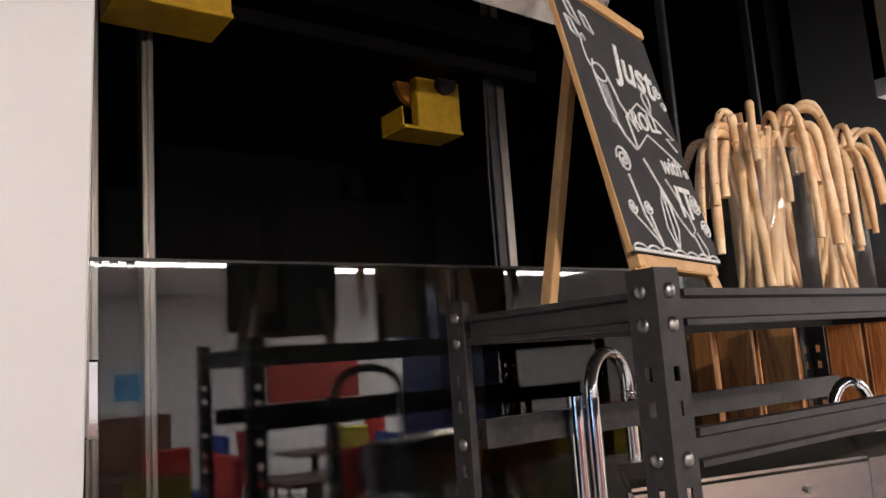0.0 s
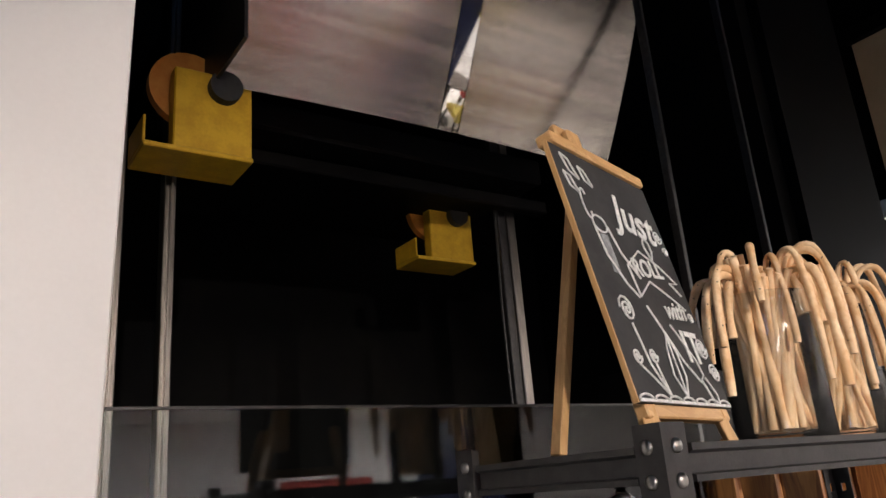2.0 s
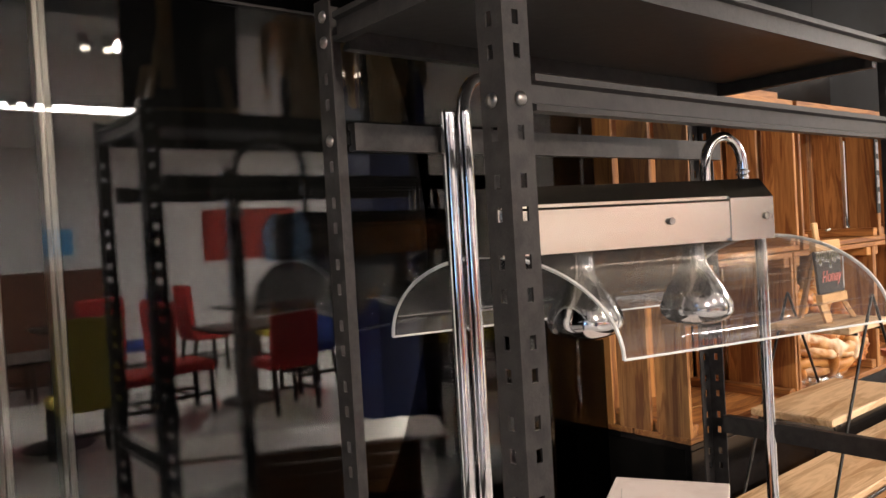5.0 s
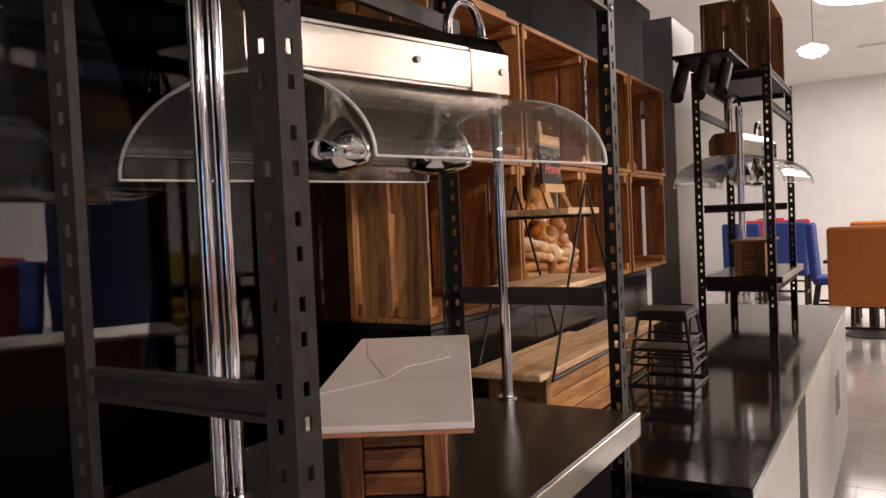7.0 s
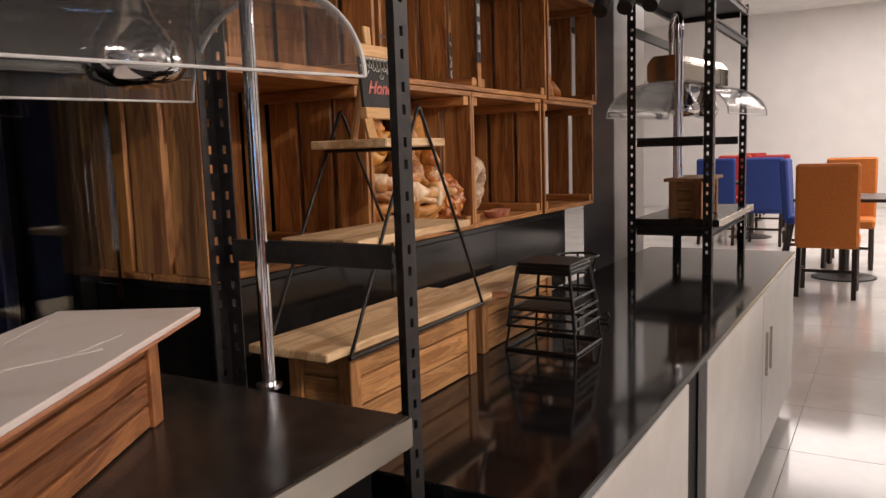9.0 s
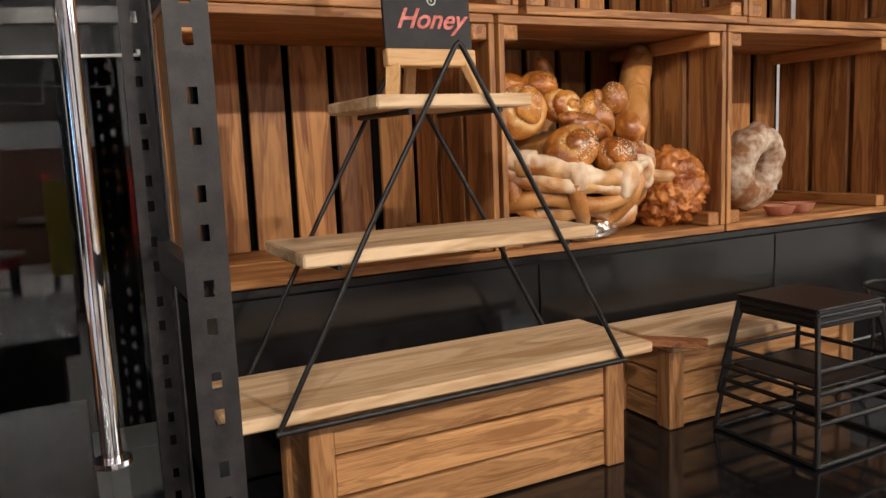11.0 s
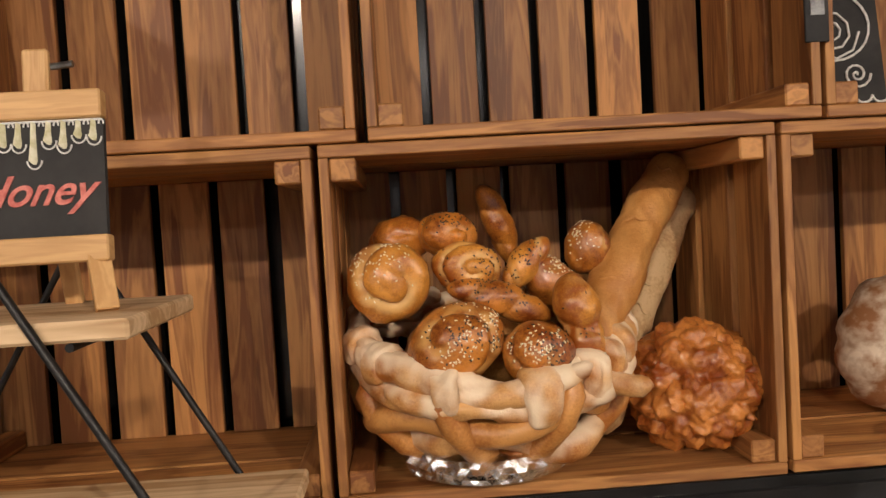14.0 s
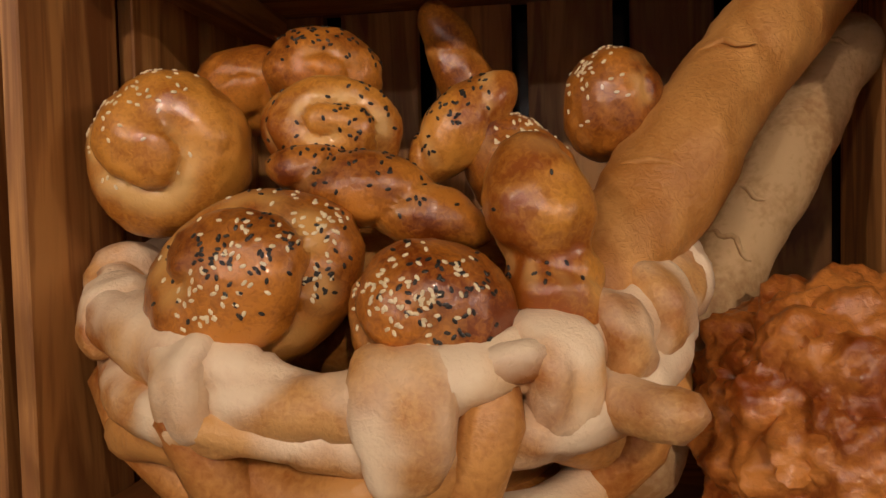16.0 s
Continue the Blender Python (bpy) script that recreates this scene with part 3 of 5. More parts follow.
# doors, with an open dark bay after the first
for xa, xb, hx in ((0.004, 0.776, None), (0.985, 1.962, 1.915), (1.968, 2.951, 2.02)):
    dr = part("door", box(xa, xb, 0.004, 0.028, 0.085, ZC2 - 0.03, 0.002), M_DOOR, c2)
    if hx:
        part("handle", bar((hx, -0.016, 0.42), (hx, -0.016, 0.58), 0.005), M_STEEL, dr, "slim steel handle")
bs = thing("ledge", 0.985, 0.452, ZC2, "black lacquered ledge carrying the crates", "ledge")
for k in range(3):
    part("front_panel", box(k * 0.592, k * 0.592 + 0.5895, 0, 0.018, 0.001, 0.272, 0.0015), M_BLACKPANEL, bs)
part("ledge_top", box(0, 1.775, 0.0, 0.338, 0.2725, 0.287, 0.0015), M_BLACKPANEL, bs)
part("core", box(0.004, 1.77, 0.0185, 0.334, 0.001, 0.272), M_SHAFT, bs)


# ---- stacked fruit crates ----
def crate():
    c = thing("fruit_crate", 0, 0, 0, "brown slatted wooden fruit crate stacked on its side", "crate", "fruit crates")
    W, H, D, t = 0.515, 0.405, 0.32, 0.014
    rnd = random.Random(3)
    for z0, name in ((0, "bottom_board"), (H - t, "top_board")):
        for y0, y1 in ((0, 0.155), (0.162, D)):
            part(name, box(0, W, y0, y1, z0, z0 + t, 0.0015), M_CRATE_X, c)
    for k in range(6):
        x0 = 0.006 + k * 0.0845 + rnd.uniform(-0.003, 0.003)
        part("back_slat", box(x0, x0 + 0.070 + rnd.uniform(-0.004, 0.003), D - 0.011, D, t + 0.0005, H - t - 0.0005, 0.001), M_CRATE_Z, c)
    for x0 in (0, W - 0.011):
        for y0, y1 in ((0.0, 0.088), (0.106, 0.196), (0.214, 0.3)):
            part("side_slat", box(x0, x0 + 0.011, y0, y1, t + 0.0005, H - t - 0.0005, 0.001), M_CRATE_Z, c)
    for x0 in (0.0115, W - 0.0405):
        for z0 in (t + 0.0005, H - t - 0.0265):
            part("corner_batten", box(x0, x0 + 0.029, 0.004, D - 0.014, z0, z0 + 0.026, 0.002), M_CRATE_Y, c)
    return c


first = crate()
first.matrix_world = pose(0.983, 0.45, 1.028)
ROW1 = [(1.506, 0), (2.029, 0.003), (2.552, -0.004)]
for x, dy in ROW1:
    copy_thing(first, pose(x, 0.45 + dy, 1.028))
for x, dy in ((1.034, 0.004), (1.562, 0.0), (2.085, 0.004), (2.608, 0.0)):
    copy_thing(first, pose(x, 0.45 + dy, 1.4355))
solid("wood_board", box(1.05, 1.5, 0.47, 0.70, 1.842, 1.862, 0.002), M_CRATE_X, "loose brown board lying on the top crate", "board")


# ---- heat lamp warmer ----
def warmer(x, y, z, rz, label):
    w = thing("heat_lamp_warmer", x, y, z, label, "heat lamp", "heat lamps", rz)
    # stands: chrome tubes, the left one paired and bent over into a hook
    for xt, yt, top in ((-0.024, -0.090, 0.80), (-0.048, -0.086, 0.803), (0.626, 0.0, 0.61)):
        part("stand_tube", bar((xt, yt, 0.0), (xt, yt, top), 0.0105, 16), M_CHROME, w, "chrome tube", True)
        part("foot_collar", bar((xt, yt, 0), (xt, yt, 0.006), 0.02, 20), M_CHROME, w)
    for xo, yo, x1, low, zt in ((-0.024, -0.090, 0.095, 0.80, 0.805), (0.50, 0.0, 0.59, 0.68, 0.725)):
        hook = [(xo, yo, low)] + [(xo + (x1 - xo) * (0.5 - 0.5 * math.cos(a)), yo * (0.5 + 0.5 * math.cos(a)), zt + 0.055 * math.sin(a)) for a in (math.pi * i / 14 for i in range(15))] + [(x1, 0, 0.69)]
        part("hook", sweep(hook, 0.0095, 12), M_CHROME, w, "bent chrome hook", True)
        part("hook_coil", sweep([(x1 + 0.010 * math.cos(i * 1.1), 0.010 * math.sin(i * 1.1), zt - 0.002 - i * 0.0016) for i in range(30)], 0.0032, 6), M_CHROME, w, "", True)
    # steel hood with chamfered top edge
    prof = [(-0.08, 0.593), (-0.08, 0.665), (-0.052, 0.698), (0.055, 0.698), (0.08, 0.665), (0.08, 0.593)]
    bm = extrude(prof, "x", 0.03, 0.572)
    bmesh.ops.bevel(bm, geom=bm.edges[:], offset=0.005, segments=2, affect="EDGES")
    hood = part("hood", bm, M_STEEL, w, "brushed steel hood")
    part("end_cap", extrude([(py * 1.018, 0.593 + (pz - 0.593) * 1.015 - 0.001) for py, pz in prof], "x", 0.475, 0.5745), M_STEEL, hood, "lapped steel end cap")
    for sx in (0.345, 0.555):
        part("screw", bar((sx, -0.079, 0.632), (sx, -0.0855, 0.632), 0.006, 12), M_BOLT, hood)
    # two reflector bulbs
    for bx in (0.212, 0.447):
        bulb = part("bulb", lathe([(0.016, 0.595), (0.020, 0.572), (0.022, 0.556), (0.034, 0.536), (0.050, 0.512), (0.062, 0.486), (0.063, 0.472), (0.055, 0.459), (0.03, 0.449), (0.004, 0.446)], 40, None, (bx, -0.018, 0)), M_CHROME, w, "silvered reflector bulb", True)
        part("socket", bar((bx, -0.018, 0.572), (bx, -0.018, 0.5945), 0.018, 16), M_STEEL, bulb)
    # sneeze guard: a half pipe of clear acrylic, its near end cut askew
    R, ZB, ZH, bm, seg = 0.236, 0.452, 0.142, bmesh.new(), 32

    def rim(k, right):
        ang = math.pi * k / seg
        y = -R * math.cos(ang)
        return (0.652 if right else 0.045 - 0.32 * y, y, ZB + ZH * math.sin(ang))
    rows = [(bm.verts.new(rim(i, False)), bm.verts.new(rim(i, True))) for i in range(seg + 1)]
    for p, q in zip(rows, rows[1:]):
        bm.faces.new((p[0], q[0], q[1], p[1]))
    bmesh.ops.solidify(bm, geom=bm.faces[:], thickness=0.003)
    shield = part("sneeze_guard", bm, M_ACRYL, w, "clear curved acrylic guard", True)
    for right in (False, True):
        part("guard_edge", sweep([rim(i, right) for i in range(seg + 1)], 0.003, 6), M_EDGE, shield)
    for k in (0, seg):
        part("guard_edge", bar(rim(k, False), rim(k, True), 0.002, 6), M_EDGE, shield)
    return w


warmer(0.255, 0.36, ZC1, -15.1, "chrome heat lamp warmer with acrylic guard, lamps switched off")
warmer(3.24, 0.21, 0.9306, -8, "chrome heat lamp warmer on the second rack, lamps off")


# ---- wooden box with stone slab on the side counter ----
def plank_box(x, y, z, w, d, h, rows, label, mx, mz, my, rz=0, post=0.032, group="plank boxes"):
    b = thing("plank_box", x, y, z, label, "wooden box", group, rz)
    for px in (0, w - post):
        for py in (0, d - post):
            part("corner_post", box(px, px + post, py, py + post, 0, h, 0.002), mz, b)
    ph = h / rows
    for k in range(rows):
        z0, z1 = k * ph + 0.002, (k + 1) * ph - 0.002
        for y0 in (0.006, d - 0.018):
            part("plank", box(post + 0.0005, w - post - 0.0005, y0, y0 + 0.012, z0, z1, 0.002), mx, b)
        for x0 in (0.006, w - 0.018):
            part("plank", box(x0, x0 + 0.012, post + 0.0005, d - post - 0.0005, z0, z1, 0.002), my, b)
    return b


M_REDBOX_Y = wood("stained_wood_y", "y", (0.16, 0.055, 0.02), (0.36, 0.15, 0.055), 0.4, 8.0, 0.15)
plank_box(0.335, 0.028, ZC1, 0.40, 0.142, 0.130, 4, "small reddish plank box carrying a stone slab", M_REDBOX_X, M_REDBOX_Z, M_REDBOX_Y, 29.5, 0.030)
slab = thing("serving_slab", 0.205, -0.088, ZC1 + 0.1305, "pale veined stone slab with terracotta underside", "serving slab", "", 29.5)
bm = bmesh.new()
part("slab_top", moved(box(0, 0.64, 0, 0.207, 0.0045, 0.0125, 0.0015, bm), pose(0, 0, 0)), M_MARBLE, slab)
part("slab_base", box(0.001, 0.639, 0.001, 0.206, 0.0, 0.0043), M_CLAY, slab, "terracotta underside")
vein = bmesh.new()
for line in ([(0.16, 0.205), (0.25, 0.12), (0.33, 0.10), (0.42, 0.02)], [(0.25, 0.12), (0.44, 0.17), (0.6, 0.19)], [(0.33, 0.10), (0.37, 0.06), (0.5, 0.04)]):
    pts = []
    for (xa, ya), (xb, yb) in zip(line, line[1:]):
        pts += [(xa + (xb - xa) * i / 6 + 0.004 * noise.noise((xa * 40 + i, ya * 30, 1)), ya + (yb - ya) * i / 6, 0.0125) for i in range(6)]
    sweep(pts, 0.0009, 4, vein)
part("vein", vein, M_DOOR, slab, "grey vein")


# ---- three-tier wire display with boards ----
def tier_stand():
    s = thing("display_stand", 1.281, 0.27, ZC2 + 0.165, "black wire A-frame stand with three pale wooden shelves", "display stand")
    z0 = ZC2 + 0.165
    for y in (-0.0995, 0.0905):
        a, l, r = (0, y, 1.347 - z0), (-0.252, y, 0.004), (0.250, y, 0.008)
        bm = sweep([(l[0] + 0.004, y, 0.006), (-0.128, y, 0.225), (-0.005, y, 0.437), (0, y, 0.442), (0.005, y, 0.437), (0.125, y, 0.225), (0.246, y, 0.008)], 0.0034, 8)
        part("wire_triangle", bm, M_WIRE, s, "black wire frame", True)
        part("bottom_wire", bar(l, r, 0.0042, 8), M_WIRE, s, "", True)
    for hw, z, name in ((0.306, 0.0085, "bottom_shelf"), (0.206, 0.188, "middle_shelf"), (0.107, 0.366, "top_shelf")):
        sh = part(name, box(-hw, hw, -0.0945, 0.0855, z, z + 0.016, 0.0025), M_PALE_X, s, "pale rubberwood shelf")
        for x in ((-hw + 0.045, hw - 0.045) if hw < 0.3 else ()):
            part("clip_wire", bar((x, -0.09, z - 0.004), (x, 0.085, z - 0.004), 0.0035, 8), M_WIRE, sh)
    return s


tier_stand()
plank_box(1.075, 0.205, ZC2 + 0.0005, 0.482, 0.15, 0.163, 3, "honey-brown plank box under the wire stand", M_BOX_X, M_BOX_Z, M_BOX_Y)
plank_box(1.70, 0.262, ZC2 + 0.0005, 0.46, 0.15, 0.135, 3, "honey-brown plank box beside the wire trays", M_BOX_X, M_BOX_Z, M_BOX_Y)
solid("serving_board", box(1.695, 2.20, 0.25, 0.42, ZC2 + 0.1365, ZC2 + 0.152, 0.002), M_PALE_X, "pale wooden board lying on the plank box", "board")
solid("dark_stick", beam((1.60, 0.33, ZC2 + 0.159), (1.72, 0.20, ZC2 + 0.159), 0.028, 0.012, 0.002), M_REDBOX_Y, "short dark wooden bar lying on the board", "wooden bar")


# ---- little easel with the honey sign ----
def honey_easel():
    e = thing("honey_easel", 1.286, 0.262, 1.2872, "small pine easel with a chalkboard reading Honey", "easel sign")
    for sx in (-1, 1):
        part("leg", beam((sx * 0.052, -0.002, 0.047), (sx * 0.064, -0.022, 0.0), 0.018, 0.010, 0.001), M_PINE_Z, e)
    part("back_leg", beam((0, 0.03, 0.18), (0, 0.072, 0.0), 0.016, 0.008, 0.001), M_PINE_Z, e)
    part("mast", moved(box(-0.011, 0.011, 0.006, 0.014, 0.04, 0.226, 0.002), pose(0, 0.001, 0, -5)), M_PINE_Z, e)
    tilt = pose(0, -0.006, 0, -5)
    part("lower_bar", moved(box(-0.064, 0.064, -0.009, 0.006, 0.040, 0.062, 0.0015), tilt), M_PINE_X, e)
    part("upper_bar", moved(box(-0.062, 0.062, -0.009, 0.006, 0.160, 0.184, 0.0015), tilt), M_PINE_X, e)
    part("screw", bar((0.02, 0.012, 0.205), (0.038, 0.012, 0.207), 0.003, 8), M_BOLT, e)
    bd = part("chalkboard", moved(box(-0.062, 0.062, -0.004, 0.002, 0.0625, 0.1595), tilt), M_CHALKBOARD, e)
    part("lettering", moved(lettering("Honey", 0.036, 0.45), tilt @ pose(0.002, -0.0048, 0.089)), M_CHALKPINK, bd, "pink script lettering")
    drips = []
    for k in range(10):
        x = -0.055 + k * 0.0122
        ln = (0.008, 0.018, 0.006, 0.011, 0.012, 0.026, 0.010, 0.014, 0.006, 0.008)[k]
        drop = bmesh.new()
        sweep([(x, -0.0046, 0.1585), (x, -0.0046, 0.154 - ln * 0.5), (x, -0.0046, 0.152 - ln), (x, -0.0046, 0.149 - ln)], [0.0026, 0.0034, 0.0052, 0.002], 10, drop, 0.2)
        part("honey_drip", moved(drop, tilt), M_CHALKYELLOW, bd, "yellow chalk drip")
        drips.append(arc(x, 0.152 - ln, 0.0060, 0.007, 180, 360, 8))
        drips.append(arc(x + 0.0061, 0.1545, 0.002, 0.004, 0, 180, 6))
    part("drip_outline", moved(strokes(drips, 0.0008, -0.0052), tilt), M_CHALK, bd)
    part("chalk_line", moved(strokes([[(-0.061, 0.1585), (0.061, 0.1585)]], 0.0010, -0.005), tilt), M_CHALK, bd)
    return e


honey_easel()


# ---- nested wire risers ----
def riser(x, y, z, n, label, s0=0.093, rz=0):
    r = thing("wire_riser_stack", x, y, z, label, "wire riser", "wire risers", rz)
    levels, high = (0.0, 0.061, 0.083, 0.105, 0.136)[:n], 0.222

    def half(z):
        return s0 - 0.022 * z / high
    for k, zb in enumerate(levels):
        bm = bmesh.new()
        grow = 0.0025 * (k % 2)
        b, t, h = half(zb) + 0.003 + grow, half(high) - 0.002 + grow, high - 0.005 * k
        cb = [(sx * b, sy * b, zb + 0.004) for sx, sy in ((-1, -1), (1, -1), (1, 1), (-1, 1))]
        ct = [(sx * t, sy * t, h) for sx, sy in ((-1, -1), (1, -1), (1, 1), (-1, 1))]
        for i in range(4):
            bar(cb[i], cb[(i + 1) % 4], 0.0038, 8, bm), bar(ct[i], ct[(i + 1) % 4], 0.0038, 8, bm), bar(cb[i], ct[i], 0.0038, 8, bm)
        part("riser_frame", bm, M_WIRE, r, "", True)
    t = half(high)
    part("top_plate", box(-t - 0.004, t + 0.004, -t - 0.004, t + 0.004, high + 0.004, high + 0.007, 0.001), M_WIRE, r, "flat black top plate")
    part("inner_plate", box(-half(0.1) + 0.006, half(0.1) - 0.006, -half(0.1) + 0.006, half(0.1) - 0.006, 0.1105, 0.1135, 0.001), M_WIRE, r, "flat black inner plate")
    return r


def round_stand(x, y, z):
    """A little round wire stand: two hoops on three legs with curled feet."""
    r = thing("wire_stand", x, y, z, "round black wire stand with curled feet", "wire stand")
    for R, h in ((0.062, 0.195), (0.050, 0.150), (0.046, 0.095)):
        part("hoop", sweep([(R * math.cos(a), R * math.sin(a), h) for a in (math.pi * i / 16 for i in range(33))], 0.0036, 8), M_WIRE, r, "", True)
    for k in range(3):
        a = radians(20 + 120 * k)
        prof = [(0.062, 0.195), (0.05, 0.15), (0.046, 0.095), (0.055, 0.04), (0.078, 0.008), (0.098, 0.006), (0.106, 0.018), (0.100, 0.030), (0.091, 0.026)]
        part("leg", sweep([(q * math.cos(a), q * math.sin(a), h) for q, h in prof], 0.0038, 8), M_WIRE, r, "curled wire leg", True)
    return r


riser(1.865, 0.135, ZC2, 5, "stack of nested black wire risers with a flat top")
round_stand(2.19, 0.19, ZC2)


# ---- big chalkboard on an easel, on top of the rack ----
def big_easel():
    e = thing("chalkboard_easel", 0.18, 0.10, 1.8225, "pine table easel holding a chalk-lettered blackboard", "easel sign")
    wv = Vector((0.25, 0.07, 0.0)); hv = Vector((0.01, 0.08, 0.345))
    ux = wv.normalized(); uz = (hv - ux * hv.dot(ux)).normalized(); uy = uz.cross(ux)
    M = Matrix.Translation(Vector((0.178, 0.088, 1.865)) - e.location) @ Matrix((ux, uy, uz)).transposed().to_4x4()
    part("upper_bar", moved(box(-0.125, 0.125, -0.012, 0.012, 0.342, 0.358, 0.002), M), M_PINE_X, e)
    part("lower_bar", moved(box(-0.11, 0.125, -0.002, 0.014, -0.012, 0.006, 0.002), M), M_PINE_X, e)
    part("mast", moved(box(-0.050, -0.020, 0.0125, 0.024, 0.05, 0.412, 0.003), M), M_PINE_Z, e)
    part("mast_block", moved(box(-0.043, -0.012, 0.0, 0.012, 0.359, 0.398, 0.003), M), M_PINE_Z, e)
    for x in (-0.105, 0.115):
        top = M @ Vector((x * 0.75, 0.012, 0.1)); foot = M @ Vector((x, -0.0, -0.02)); foot.z = 0.0035
        part("leg", beam(top, foot, 0.020, 0.012, 0.001), M_PINE_Z, e)
    part("back_leg", beam(M @ Vector((-0.01, 0.03, 0.34)), (-0.125, 0.085, 0.002), 0.018, 0.012, 0.001), M_PINE_Z, e)
    bd = part("chalkboard", moved(box(-0.13, 0.13, -0.006, -0.0005, 0.003, 0.3415), M), M_CHALKBOARD, e)
    part("board_edge", moved(box(-0.1335, -0.1305, -0.006, 0.0, 0.003, 0.3415), M), M_PINE_Z, bd)
    y = -0.0072
    W = []
    for cx, cz, s in ((-0.095, 0.31, 1.0), (-0.06, 0.305, 0.8), (-0.105, 0.285, 0.8)):
        W.append([(cx - 0.016 * s, cz + 0.02 * s), (cx, cz + 0.016 * s), (cx + 0.014 * s, cz - 0.012 * s), (cx - 0.006, cz - 0.004), (cx - 0.016 * s, cz + 0.02 * s)])
    # rolling pin
    W += [arc(-0.068, 0.236, 0.017, 0.012, 0, 360, 18), arc(-0.086, 0.262, 0.008, 0.022, 40, 330, 12)]
    W += [[(-0.085, 0.232), (-0.078, 0.19), (-0.052, 0.155), (-0.03, 0.14)], [(-0.05, 0.236), (-0.036, 0.2), (-0.005, 0.17)]]
    W += [[(-0.02, 0.13), (0.03, 0.06), (0.06, 0.035), (0.075, 0.045), (0.07, 0.065), (0.03, 0.11)], [(0.064, 0.038), (0.08, 0.01), (0.094, 0.0085), (0.096, 0.02), (0.078, 0.042)]]
    # ribbon, spirals, stems, leaf
    W += [[(-0.03, 0.185), (0.02, 0.215), (0.07, 0.2), (0.11, 0.18), (0.085, 0.178), (0.11, 0.162)], [(-0.025, 0.142), (0.02, 0.17), (0.075, 0.152), (0.105, 0.14)], [(-0.03, 0.185), (-0.025, 0.142)]]
    W += [spiral(-0.03 - 0.05, 0.118, 0.018, 2.5), spiral(-0.055, 0.062, 0.010, 2), spiral(-0.098, 0.058, 0.010, 2), spiral(0.107, 0.255, 0.012, 2), spiral(0.118, 0.232, 0.008, 1.5), spiral(0.105, 0.085, 0.016, 3), spiral(0.118, 0.05, 0.014, 2.5), spiral(0.112, 0.128, 0.008, 1.5)]
    W += [[(-0.08, 0.1), (-0.07, 0.05), (-0.045, 0.012)], [(-0.055, 0.052), (-0.05, 0.03), (-0.045, 0.012)], [(-0.098, 0.048), (-0.07, 0.03), (-0.045, 0.012)]]
    W += [[(0.0, 0.012), (-0.016, 0.04), (-0.008, 0.075), (0.004, 0.095), (0.016, 0.07), (0.018, 0.04), (0.0, 0.012)], [(0.0, 0.015), (0.003, 0.09)], arc(0.055, 0.228, 0.010, 0.012, 200, -20, 8), [(0.046, 0.224), (0.056, 0.208), (0.066, 0.224)]]
    # scalloped border
    for k in range(7):
        W.append(arc(-0.112 + k * 0.037, 0.0065, 0.017, 0.006, 0, 180, 7))
    part("chalk_drawing", moved(strokes(W, 0.0014, y), M), M_CHALK, bd, "white chalk drawing")
    part("chalk_border", moved(box(-0.129, 0.129, -0.0075, -0.0061, 0.004, 0.0075), M), M_CHALK, bd)
    part("chalk_shading", moved(box(-0.074, -0.056, -0.0068, -0.0061, 0.168, 0.222), M @ pose(0, 0, 0)), M_CHALKGREY, bd, "smudged chalk shading")
    for txt, size, x, z, tilt, sh in (("Just", 0.074, 0.040, 0.243, 6, 0.15), ("ROLL", 0.036, 0.030, 0.178, -6, 0.0), ("with", 0.036, 0.065, 0.122, -3, 0.2), ("IT", 0.062, 0.075, 0.062, 0, 0.0)):
        part("lettering", moved(lettering(txt, size, sh), M @ pose(x, y, z, 0, tilt, 0)), M_CHALK, bd, "white chalk lettering")
    return e


big_easel()


